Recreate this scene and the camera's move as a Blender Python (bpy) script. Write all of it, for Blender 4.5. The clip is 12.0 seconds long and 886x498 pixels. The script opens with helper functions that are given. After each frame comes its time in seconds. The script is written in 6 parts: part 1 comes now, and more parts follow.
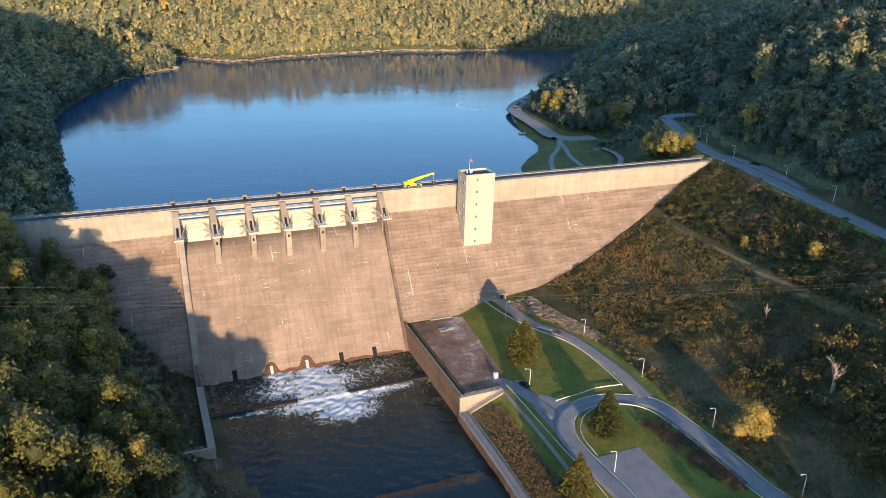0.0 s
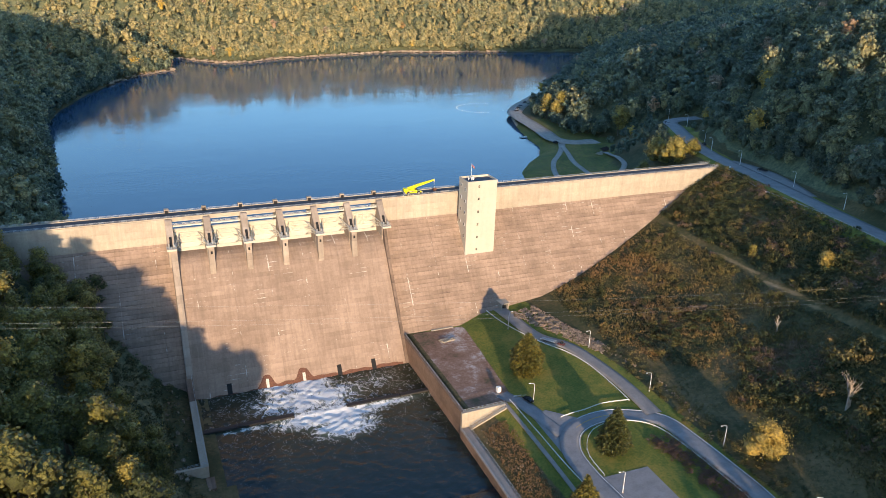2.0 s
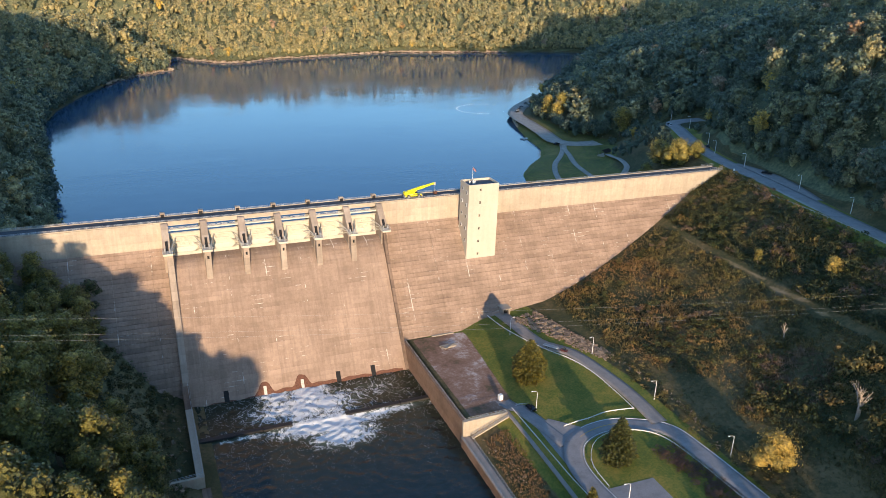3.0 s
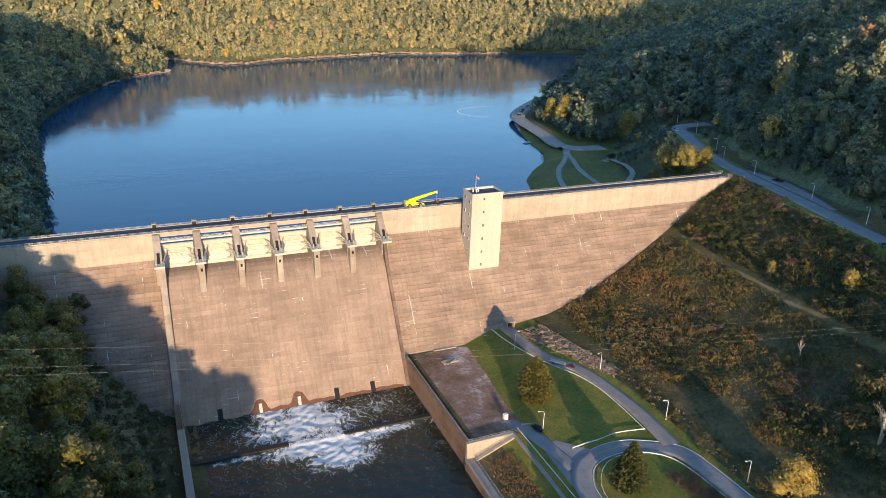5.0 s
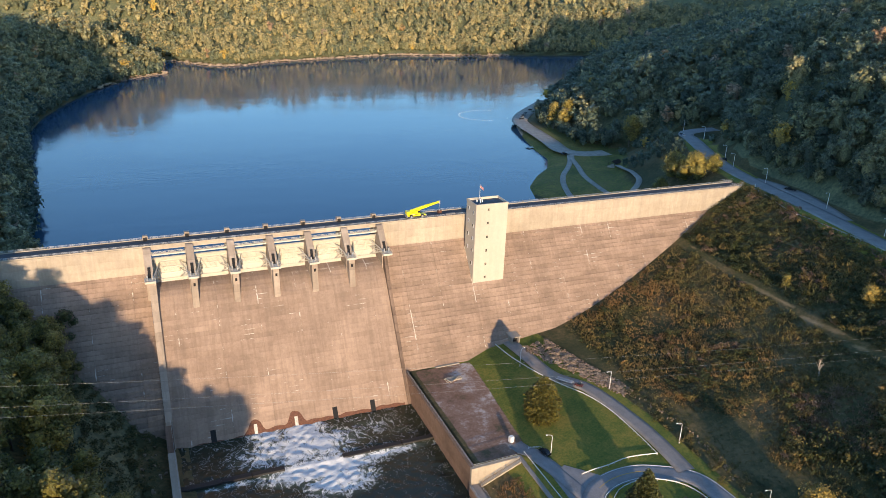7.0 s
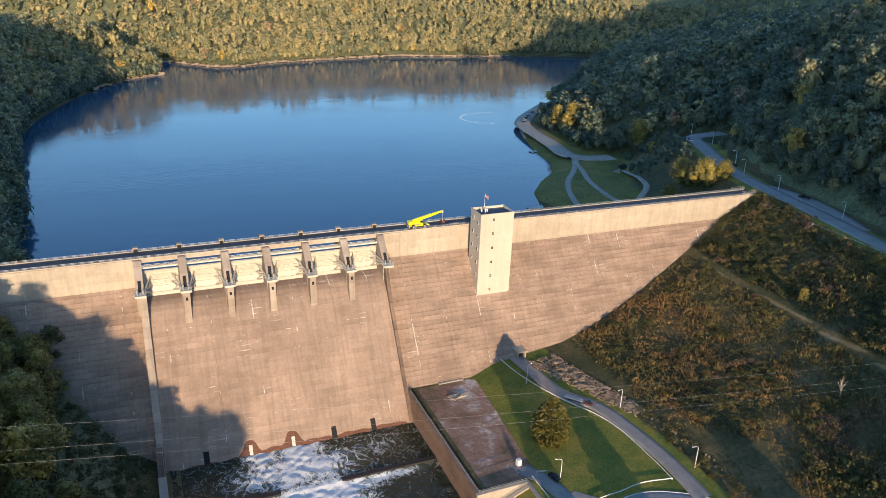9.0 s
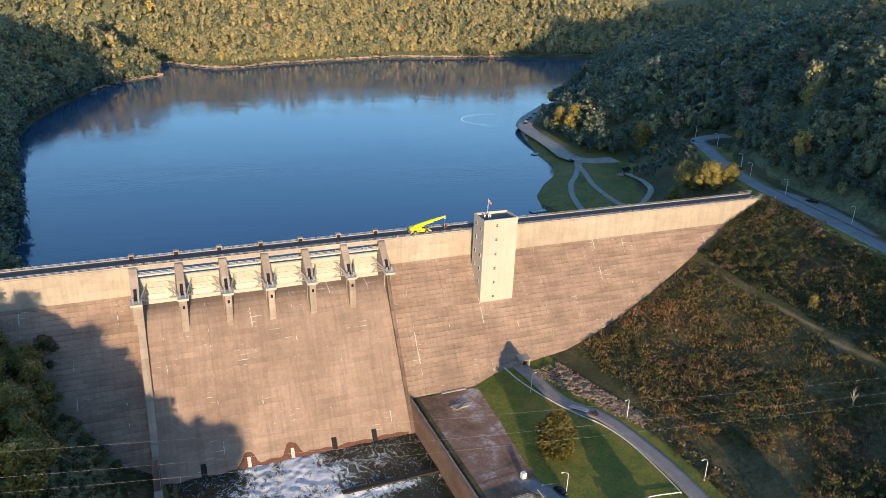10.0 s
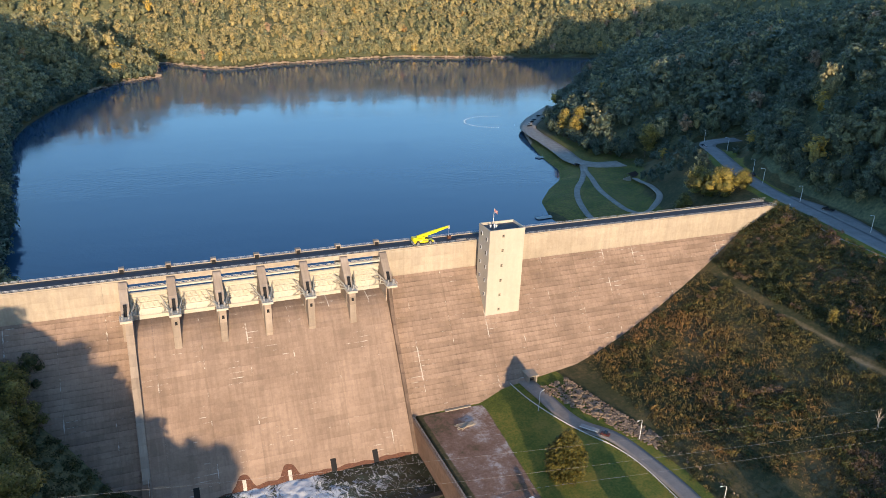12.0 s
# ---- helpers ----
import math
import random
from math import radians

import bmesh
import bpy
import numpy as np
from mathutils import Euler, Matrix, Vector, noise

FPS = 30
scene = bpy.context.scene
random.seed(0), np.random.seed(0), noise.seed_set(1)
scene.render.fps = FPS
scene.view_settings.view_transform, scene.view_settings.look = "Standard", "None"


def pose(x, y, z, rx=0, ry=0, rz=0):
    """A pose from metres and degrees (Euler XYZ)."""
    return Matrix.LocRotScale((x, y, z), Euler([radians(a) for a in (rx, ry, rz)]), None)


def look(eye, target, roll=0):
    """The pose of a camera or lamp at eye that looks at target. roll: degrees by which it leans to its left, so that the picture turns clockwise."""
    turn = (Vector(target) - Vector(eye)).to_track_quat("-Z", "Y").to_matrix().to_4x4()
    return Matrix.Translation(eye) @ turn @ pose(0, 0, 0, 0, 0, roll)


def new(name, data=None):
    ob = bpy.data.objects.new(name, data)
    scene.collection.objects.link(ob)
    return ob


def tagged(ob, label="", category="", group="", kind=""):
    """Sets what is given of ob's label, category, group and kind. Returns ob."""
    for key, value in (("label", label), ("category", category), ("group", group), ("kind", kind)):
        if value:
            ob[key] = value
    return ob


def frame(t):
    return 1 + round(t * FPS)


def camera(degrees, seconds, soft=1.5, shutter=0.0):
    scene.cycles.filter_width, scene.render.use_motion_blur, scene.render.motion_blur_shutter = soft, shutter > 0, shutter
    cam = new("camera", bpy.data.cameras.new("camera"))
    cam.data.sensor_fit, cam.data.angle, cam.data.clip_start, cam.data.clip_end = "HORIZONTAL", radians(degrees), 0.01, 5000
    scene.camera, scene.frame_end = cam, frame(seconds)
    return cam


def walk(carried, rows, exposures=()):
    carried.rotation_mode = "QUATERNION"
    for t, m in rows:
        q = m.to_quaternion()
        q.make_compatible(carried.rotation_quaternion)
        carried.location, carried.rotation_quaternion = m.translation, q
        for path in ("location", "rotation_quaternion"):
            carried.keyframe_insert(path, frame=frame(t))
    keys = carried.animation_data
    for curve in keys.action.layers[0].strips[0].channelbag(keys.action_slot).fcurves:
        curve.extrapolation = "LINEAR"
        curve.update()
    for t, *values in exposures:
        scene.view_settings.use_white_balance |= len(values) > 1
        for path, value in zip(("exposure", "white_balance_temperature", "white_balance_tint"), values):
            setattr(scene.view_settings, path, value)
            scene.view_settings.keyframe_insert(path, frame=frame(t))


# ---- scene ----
cam = camera(61.1, 12.0, soft=0.5)
PATH = [
    (0, (-11.96, -279.403, 165.056), (-11.234, -277.688, 164.327), 1.7),
    (0.5, (-11.366, -277.204, 165.128), (-10.639, -275.489, 164.399), 1.7),
    (1, (-10.795, -275.014, 165.223), (-10.066, -273.3, 164.495), 1.8),
    (1.5, (-10.041, -272.643, 165.312), (-9.312, -270.929, 164.584), 1.8),
    (2, (-9.28, -270.114, 165.249), (-8.55, -268.399, 164.521), 1.8),
    (2.5, (-8.568, -267.356, 165.166), (-7.837, -265.643, 164.438), 1.9),
    (3, (-7.802, -264.516, 165.172), (-7.07, -262.803, 164.444), 1.9),
    (5, (-4.371, -252.652, 165.519), (-3.637, -250.94, 164.791), 2.0),
    (5.5, (-3.55, -249.624, 165.542), (-2.816, -247.912, 164.814), 2.0),
    (6, (-2.594, -246.536, 165.711), (-1.859, -244.824, 164.983), 2.0),
    (6.5, (-1.709, -243.453, 165.832), (-0.974, -241.741, 165.105), 2.1),
    (7, (-0.815, -240.308, 165.893), (-0.079, -238.596, 165.166), 2.1),
    (9, (2.56, -227.722, 165.781), (3.298, -226.011, 165.054), 2.2),
    (9.5, (3.215, -224.551, 165.917), (3.954, -222.841, 165.19), 2.2),
    (10, (4.1, -221.337, 165.973), (4.838, -219.627, 165.246), 2.2),
    (10.5, (5.084, -218.342, 165.926), (5.822, -216.631, 165.198), 2.1),
    (11, (6.075, -215.279, 166.017), (6.812, -213.568, 165.289), 2.1),
    (11.5, (7.039, -212.176, 165.968), (7.776, -210.466, 165.239), 2.2),
    (12, (7.846, -209.225, 165.95), (8.582, -207.514, 165.221), 2.2),
]
walk(cam, [(t, look(eye, aim, lean)) for t, eye, aim, lean in PATH], [(0, 1.97), (6, 1.89), (12, 1.80)])

# ---- light ----
SUN_AZ, SUN_EL = radians(191.5), radians(7.5)      # where the sun stands: from +y, clockwise seen from above
to_sun = Vector((math.sin(SUN_AZ) * math.cos(SUN_EL), math.cos(SUN_AZ) * math.cos(SUN_EL), math.sin(SUN_EL)))
world = bpy.data.worlds.new("evening_sky")
scene.world = world
world.use_nodes = True
wn = world.node_tree.nodes
sky = wn.new("ShaderNodeTexSky")
sky.sky_type, sky.sun_disc = "NISHITA", False
sky.sun_elevation, sky.sun_rotation = SUN_EL, SUN_AZ
sky.air_density, sky.dust_density, sky.ozone_density = 1.0, 0.4, 3.5
wn["Background"].inputs["Strength"].default_value = 0.118
world.node_tree.links.new(sky.outputs["Color"], wn["Background"].inputs["Color"])
sun = new("sun", bpy.data.lights.new("sun", "SUN"))
sun.data.energy, sun.data.angle, sun.data.color = 1.9, radians(0.6), (1.0, 0.745, 0.49)
sun.matrix_world = look(to_sun * 900, (0, 0, 0))


# ---- materials ----
def material(name):
    m = bpy.data.materials.new(name)
    m.use_nodes = True
    return m, m.node_tree.nodes, m.node_tree.links, m.node_tree.nodes["Principled BSDF"]


def ramp(nodes, links, fac, stops):
    r = nodes.new("ShaderNodeValToRGB")
    e = r.color_ramp.elements
    while len(e) < len(stops):
        e.new(0.5)
    for k, (p, c) in enumerate(stops):
        e[k].position, e[k].color = p, (*c, 1) if len(c) == 3 else c
    links.new(fac, r.inputs["Fac"])
    return r.outputs["Color"]


def noise_of(nodes, links, vec, scale, detail=4.0, rough=0.6):
    n = nodes.new("ShaderNodeTexNoise")
    n.inputs["Scale"].default_value, n.inputs["Detail"].default_value, n.inputs["Roughness"].default_value = scale, detail, rough
    if vec:
        links.new(vec, n.inputs["Vector"])
    return n.outputs["Fac"]


def stretched(nodes, links, vec, sx, sy, sz):
    m = nodes.new("ShaderNodeMapping")
    m.inputs["Scale"].default_value = (sx, sy, sz)
    links.new(vec, m.inputs["Vector"])
    return m.outputs["Vector"]


def mix(nodes, links, fac, a, b, mode="MIX"):
    m = nodes.new("ShaderNodeMix")
    m.data_type, m.blend_type = "RGBA", mode
    for sock, val in ((m.inputs[0], fac), (m.inputs[6], a), (m.inputs[7], b)):
        if isinstance(val, (int, float)):
            sock.default_value = val
        elif isinstance(val, tuple):
            sock.default_value = (*val, 1)
        else:
            links.new(val, sock)
    return m.outputs[2]


def maths(nodes, links, op, a, b=0.0):
    m = nodes.new("ShaderNodeMath")
    m.operation = op
    for k, val in enumerate((a, b)):
        if isinstance(val, (int, float)):
            m.inputs[k].default_value = val
        else:
            links.new(val, m.inputs[k])
    return m.outputs[0]


def bump(nodes, links, bsdf, height, strength, dist):
    b = nodes.new("ShaderNodeBump")
    b.inputs["Strength"].default_value, b.inputs["Distance"].default_value = strength, dist
    links.new(height, b.inputs["Height"])
    links.new(b.outputs["Normal"], bsdf.inputs["Normal"])


def plain(name, color, rough=0.7, metal=0.0, vary=0.25, scale=2.0):
    m, n, l, b = material(name)
    co = n.new("ShaderNodeTexCoord").outputs["Object"]
    f = noise_of(n, l, co, scale)
    g = noise_of(n, l, co, scale * 9)
    f = maths(n, l, "ADD", maths(n, l, "MULTIPLY", f, 0.6), maths(n, l, "MULTIPLY", g, 0.4))
    lo, hi = tuple(c * (1 - vary) for c in color), tuple(min(1, c * (1 + vary)) for c in color)
    l.new(ramp(n, l, f, [(0.35, lo), (0.65, hi)]), b.inputs["Base Color"])
    b.inputs["Roughness"].default_value, b.inputs["Metallic"].default_value = rough, metal
    bump(n, l, b, g, 0.3, 0.02)
    return m


def concrete(name, lo, hi, lift=1.52, streak=0.5, white=0.0, dark_lines=0.5, joint=15.0, shift=0.0, bands=1.0):
    """Weathered mass concrete: blotches, run-down streaks, lift lines at every pour, white lime along some joints."""
    m, n, l, b = material(name)
    co = n.new("ShaderNodeNewGeometry").outputs["Position"]
    big = noise_of(n, l, stretched(n, l, co, 1, 1, 1), 0.05, 5)
    fine = noise_of(n, l, co, 0.9, 6, 0.7)
    run = noise_of(n, l, stretched(n, l, co, 0.6, 0.05, 0.045), 1.0, 5, 0.65)
    f = maths(n, l, "ADD", maths(n, l, "MULTIPLY", big, 0.45), maths(n, l, "MULTIPLY", fine, 0.3))
    f = maths(n, l, "ADD", f, maths(n, l, "MULTIPLY", run, 0.25))
    col = ramp(n, l, f, [(0.36, lo), (0.64, hi)])
    streaks = ramp(n, l, run, [(0.42, (1, 1, 1)), (0.62, (1 - 0.45 * streak,) * 3)])
    col = mix(n, l, 1.0, col, streaks, "MULTIPLY")
    sep = n.new("ShaderNodeSeparateXYZ")
    l.new(co, sep.inputs[0])
    z = maths(n, l, "DIVIDE", sep.outputs["Z"], lift)
    fr = maths(n, l, "FRACT", z)
    cell = maths(n, l, "FLOOR", z)
    line = maths(n, l, "LESS_THAN", fr, 0.09)
    stain = ramp(n, l, maths(n, l, "ADD", fr, maths(n, l, "MULTIPLY", maths(n, l, "SUBTRACT", fine, 0.5), 0.9)), [(0.0, (1, 1, 1)), (0.42, (0, 0, 0))])
    comb = n.new("ShaderNodeCombineXYZ")
    l.new(maths(n, l, "MULTIPLY", sep.outputs["X"], 0.085), comb.inputs[0])
    l.new(cell, comb.inputs[2])
    patch = noise_of(n, l, comb.outputs[0], 1.7, 3)
    seen = maths(n, l, "MULTIPLY", maths(n, l, "ADD", maths(n, l, "MULTIPLY", line, 0.35), maths(n, l, "MULTIPLY", stain, 0.65)), ramp(n, l, patch, [(0.36, (0, 0, 0)), (0.62, (1, 1, 1))]))
    col = mix(n, l, maths(n, l, "MULTIPLY", seen, dark_lines), col, tuple(c * 0.42 for c in lo))
    tone = noise_of(n, l, comb.outputs[0], 0.7, 2)          # each pour takes its own shade
    col = mix(n, l, 1.0, col, ramp(n, l, tone, [(0.36, (1 - 0.26 * bands, 1 - 0.27 * bands, 1 - 0.28 * bands)), (0.62, (1 + 0.05 * bands,) * 3)]), "MULTIPLY")
    if white:
        wob = maths(n, l, "MULTIPLY", noise_of(n, l, co, 0.6, 4), 0.35)
        bx = maths(n, l, "FRACT", maths(n, l, "DIVIDE", maths(n, l, "ADD", sep.outputs["X"], maths(n, l, "ADD", wob, shift)), joint))
        vert = maths(n, l, "LESS_THAN", maths(n, l, "ABSOLUTE", maths(n, l, "SUBTRACT", bx, 0.5)), 0.17 / joint)
        col = mix(n, l, maths(n, l, "MULTIPLY", vert, 0.14), col, tuple(c * 0.6 for c in lo))
        thin = maths(n, l, "LESS_THAN", fr, 0.14)
        spot = noise_of(n, l, stretched(n, l, co, 0.11, 0.09, 0.12), 1.0, 5, 0.75)
        w = maths(n, l, "MULTIPLY", thin, ramp(n, l, spot, [(0.58, (0, 0, 0)), (0.68, (1, 1, 1))]))
        w = maths(n, l, "MAXIMUM", w, maths(n, l, "MULTIPLY", vert, ramp(n, l, spot, [(0.545, (0, 0, 0)), (0.60, (1, 1, 1))])))
        loose = ramp(n, l, noise_of(n, l, stretched(n, l, co, 0.35, 0.3, 0.5), 1.0, 6, 0.8), [(0.70, (0, 0, 0)), (0.76, (1, 1, 1))])
        w = maths(n, l, "MULTIPLY", maths(n, l, "MAXIMUM", w, maths(n, l, "MULTIPLY", loose, 0.7)), white)
        col = mix(n, l, w, col, (0.66, 0.62, 0.55))
    l.new(col, b.inputs["Base Color"])
    b.inputs["Roughness"].default_value = 0.92
    hgt = maths(n, l, "SUBTRACT", fine, maths(n, l, "MULTIPLY", line, 0.6))
    bump(n, l, b, hgt, 0.5, 0.12)
    return m


def leaves(name, stops, rough=0.5, vary=1.0):
    """Foliage: the tree's own hue from its tint attribute, each clump a shade of it."""
    m, n, l, b = material(name)
    at = n.new("ShaderNodeAttribute")
    at.attribute_name = "tint"
    isl = n.new("ShaderNodeNewGeometry").outputs["Random Per Island"]
    f = maths(n, l, "ADD", at.outputs["Fac"], maths(n, l, "MULTIPLY", maths(n, l, "SUBTRACT", isl, 0.5), 0.07))
    col = ramp(n, l, f, stops)
    col = mix(n, l, 1.0, col, ramp(n, l, isl, [(0.0, (1 - 0.36 * vary, 1 - 0.33 * vary, 1 - 0.34 * vary)), (1.0, (1 + 0.3 * vary, 1 + 0.24 * vary, 1 + 0.14 * vary))]), "MULTIPLY")
    co = n.new("ShaderNodeNewGeometry").outputs["Position"]
    tufts = noise_of(n, l, co, 1.1, 4, 0.7)
    col = mix(n, l, 1.0, col, ramp(n, l, tufts, [(0.34, (1 - 0.5 * vary,) * 3), (0.5, (0.95, 0.95, 0.95)), (0.66, (1 + 0.42 * vary, 1 + 0.38 * vary, 1 + 0.25 * vary))]), "MULTIPLY")
    bump(n, l, b, tufts, 1.0, 0.9)
    l.new(col, b.inputs["Base Color"])
    b.inputs["Roughness"].default_value = rough
    b.inputs["Specular IOR Level"].default_value = 0.55
    tr = n.new("ShaderNodeBsdfTranslucent")
    l.new(col, tr.inputs["Color"])
    ms = n.new("ShaderNodeMixShader")
    ms.inputs[0].default_value = 0.16
    l.new(b.outputs[0], ms.inputs[1])
    l.new(tr.outputs[0], ms.inputs[2])
    l.new(ms.outputs[0], n["Material Output"].inputs["Surface"])
    return m


def water(name, deep, rough, waves, still=True):
    m, n, l, b = material(name)
    co = n.new("ShaderNodeNewGeometry").outputs["Position"]
    b.inputs["Base Color"].default_value = (*deep, 1)
    b.inputs["IOR"].default_value = 1.33
    calm = noise_of(n, l, stretched(n, l, co, 1, 2.2, 1), 0.0045, 3)
    r = n.new("ShaderNodeMapRange")
    l.new(calm, r.inputs["Value"])
    r.inputs["From Min"].default_value, r.inputs["From Max"].default_value = 0.4, 0.6
    r.inputs["To Min"].default_value, r.inputs["To Max"].default_value = rough * 0.6, rough * 1.5
    l.new(r.outputs[0], b.inputs["Roughness"])
    h = None
    for scale, amount in waves:
        t = maths(n, l, "MULTIPLY", noise_of(n, l, co, scale, 3), amount)
        h = t if h is None else maths(n, l, "ADD", h, t)
    if still:
        h = maths(n, l, "MULTIPLY", h, ramp(n, l, calm, [(0.38, (0.25,) * 3), (0.6, (1,) * 3)]))
    bump(n, l, b, h, 1.0, 1.0)
    return m, n, l, b


CONCRETE = concrete("stained_concrete", (0.25, 0.176, 0.130), (0.44, 0.316, 0.235), white=0.75, dark_lines=0.62, shift=-1.2)
SPILL = concrete("spillway_concrete", (0.26, 0.185, 0.138), (0.43, 0.314, 0.238), white=0.75, dark_lines=0.16, bands=0.7, streak=0.55)
PALE = concrete("pale_concrete", (0.37, 0.31, 0.235), (0.55, 0.475, 0.375), lift=3.2, streak=0.4, dark_lines=0.12, bands=0.4)
PIER = concrete("pier_concrete", (0.33, 0.265, 0.21), (0.47, 0.39, 0.315), lift=3.0, dark_lines=0.15)
TOWER = concrete("tower_concrete", (0.46, 0.41, 0.335), (0.57, 0.52, 0.43), lift=60.0, streak=0.2, dark_lines=0.0, bands=0.3)
WALLC = concrete("wet_wall_concrete", (0.24, 0.145, 0.092), (0.43, 0.29, 0.205), lift=3.0, streak=1.0, dark_lines=0.3)
# darker base than the left training wall's concrete, with full run-down streaks
SIDEWALL = concrete("dark_streaked_concrete", (0.15, 0.105, 0.078), (0.29, 0.205, 0.155), lift=3.0, streak=1.0, dark_lines=0.4)
RUST = plain("iron_stain", (0.115, 0.048, 0.028), 0.8, vary=0.5)
CREAM = plain("cream_paint", (0.52, 0.485, 0.40), 0.5, vary=0.08)
GREYPAINT = plain("grey_paint", (0.36, 0.35, 0.33), 0.5, vary=0.15)
GALV = plain("galvanised_steel", (0.45, 0.46, 0.46), 0.45, 0.6, vary=0.12)
WHITE = plain("white_paint", (0.78, 0.77, 0.74), 0.55, vary=0.06)
SPRAY = plain("running_water", (0.50, 0.47, 0.42), 0.7, vary=0.4, scale=1.0)
BLACK = plain("dark_void", (0.012, 0.012, 0.013), 0.9)
ROOFING = plain("dark_roofing", (0.075, 0.085, 0.10), 0.85, vary=0.3, scale=0.6)
ASPHALT = plain("grey_asphalt", (0.25, 0.24, 0.235), 0.92, vary=0.2, scale=0.25)
OLDROAD = plain("pale_asphalt", (0.30, 0.26, 0.225), 0.92, vary=0.2, scale=0.25)
DECK = plain("deck_asphalt", (0.06, 0.063, 0.07), 0.9, vary=0.25, scale=0.3)
GRAVEL = plain("pale_gravel", (0.33, 0.30, 0.26), 0.95, vary=0.25, scale=0.3)
LINEWHITE = plain("road_line_white", (0.7, 0.7, 0.68), 0.7, vary=0.1)
LINEYELLOW = plain("road_line_yellow", (0.55, 0.36, 0.08), 0.7, vary=0.1)
BARK = plain("grey_bark", (0.16, 0.125, 0.095), 0.95, vary=0.35, scale=1.5)
DEADWOOD = plain("dead_wood", (0.42, 0.34, 0.26), 0.9, vary=0.25, scale=1.5)
ROCK = plain("riprap_stone", (0.27, 0.195, 0.13), 0.9, vary=0.7, scale=0.35)
YELLOW = plain("crane_yellow", (0.80, 0.68, 0.015), 0.4, vary=0.06)
TYRE = plain("tyre_rubber", (0.02, 0.02, 0.02), 0.85)
GLASS = plain("dark_glass", (0.02, 0.025, 0.03), 0.08, vary=0.1)
CARBLACK = plain("car_black", (0.018, 0.018, 0.022), 0.25, vary=0.1)
# Haze and cool skylight are put into these leaf colours: bluer and paler.
HAZED_LEAF = leaves("hazed_hill_leaves", [(0.0, (0.055, 0.096, 0.079)), (0.25, (0.142, 0.187, 0.134)), (0.42, (0.246, 0.258, 0.142)), (0.55, (0.402, 0.360, 0.186)),
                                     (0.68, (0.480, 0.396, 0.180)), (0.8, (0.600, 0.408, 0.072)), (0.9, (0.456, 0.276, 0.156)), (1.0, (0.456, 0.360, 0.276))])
# The same foliage without haze in its colours, for single trees.
UNHAZED_LEAF = leaves("unhazed_leaves", [(0.0, (0.024, 0.042, 0.022)), (0.25, (0.085, 0.100, 0.028)), (0.42, (0.235, 0.205, 0.046)), (0.55, (0.36, 0.285, 0.075)),
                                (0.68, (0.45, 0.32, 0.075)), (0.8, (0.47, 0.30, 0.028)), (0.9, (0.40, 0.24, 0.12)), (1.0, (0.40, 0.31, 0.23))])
NEEDLE = leaves("conifer_needles", [(0.0, (0.034, 0.056, 0.018)), (0.5, (0.110, 0.112, 0.024)), (1.0, (0.24, 0.19, 0.03))])
BRUSH = leaves("dry_brush", [(0.0, (0.032, 0.052, 0.014)), (0.14, (0.075, 0.085, 0.022)), (0.3, (0.205, 0.160, 0.046)), (0.5, (0.31, 0.190, 0.062)), (0.7, (0.31, 0.165, 0.062)), (0.85, (0.25, 0.165, 0.10)), (1.0, (0.115, 0.070, 0.056))], vary=0.6)


def ground_material():
    """Rough grass, undergrowth of the woods, mown lawn, red gravel, dry track and pale shore, each where the land's covers say."""
    m, n, l, b = material("valley_ground")
    co = n.new("ShaderNodeNewGeometry").outputs["Position"]

    def shades(s1, s2, share, stops):
        f = maths(n, l, "ADD", maths(n, l, "MULTIPLY", noise_of(n, l, co, s1, 5, 0.65), share), maths(n, l, "MULTIPLY", noise_of(n, l, co, s2, 6, 0.75), 1 - share))
        return ramp(n, l, f, stops)

    def cover(name, rough=0.5):
        at = n.new("ShaderNodeAttribute")
        at.attribute_name = name
        f = maths(n, l, "ADD", at.outputs["Fac"], maths(n, l, "MULTIPLY", maths(n, l, "SUBTRACT", edge, 0.5), rough))
        return ramp(n, l, f, [(0.4, (0, 0, 0)), (0.6, (1, 1, 1))])

    edge = noise_of(n, l, co, 0.5, 5, 0.7)
    fine = noise_of(n, l, co, 0.9, 6, 0.75)
    col = shades(0.03, 0.6, 0.6, [(0.35, (0.026, 0.038, 0.010)), (0.48, (0.066, 0.062, 0.020)), (0.58, (0.155, 0.110, 0.045)), (0.70, (0.23, 0.155, 0.075))])
    lawn = shades(0.05, 1.2, 0.55, [(0.36, (0.055, 0.084, 0.012)), (0.48, (0.135, 0.155, 0.020)), (0.57, (0.26, 0.205, 0.036)), (0.68, (0.33, 0.21, 0.055))])
    dirt = shades(0.075, 1.1, 0.7, [(0.38, (0.13, 0.10, 0.05)), (0.45, (0.25, 0.135, 0.085)), (0.53, (0.33, 0.205, 0.145)), (0.60, (0.56, 0.47, 0.41))])
    track = shades(0.06, 1.2, 0.6, [(0.36, (0.11, 0.10, 0.036)), (0.5, (0.24, 0.165, 0.075)), (0.66, (0.36, 0.25, 0.135))])
    shore = shades(0.15, 1.5, 0.5, [(0.35, (0.26, 0.20, 0.14)), (0.65, (0.55, 0.45, 0.34))])
    wood = shades(0.09, 0.55, 0.35, [(0.36, (0.040, 0.060, 0.034)), (0.5, (0.13, 0.14, 0.070)), (0.64, (0.26, 0.235, 0.11))])
    for name, c in (("wood", wood), ("lawn", lawn), ("apron", dirt), ("track", track), ("shore", shore)):
        col = mix(n, l, cover(name), col, c)
    l.new(col, b.inputs["Base Color"])
    b.inputs["Roughness"].default_value = 0.95
    bump(n, l, b, fine, 0.6, 0.25)
    return m


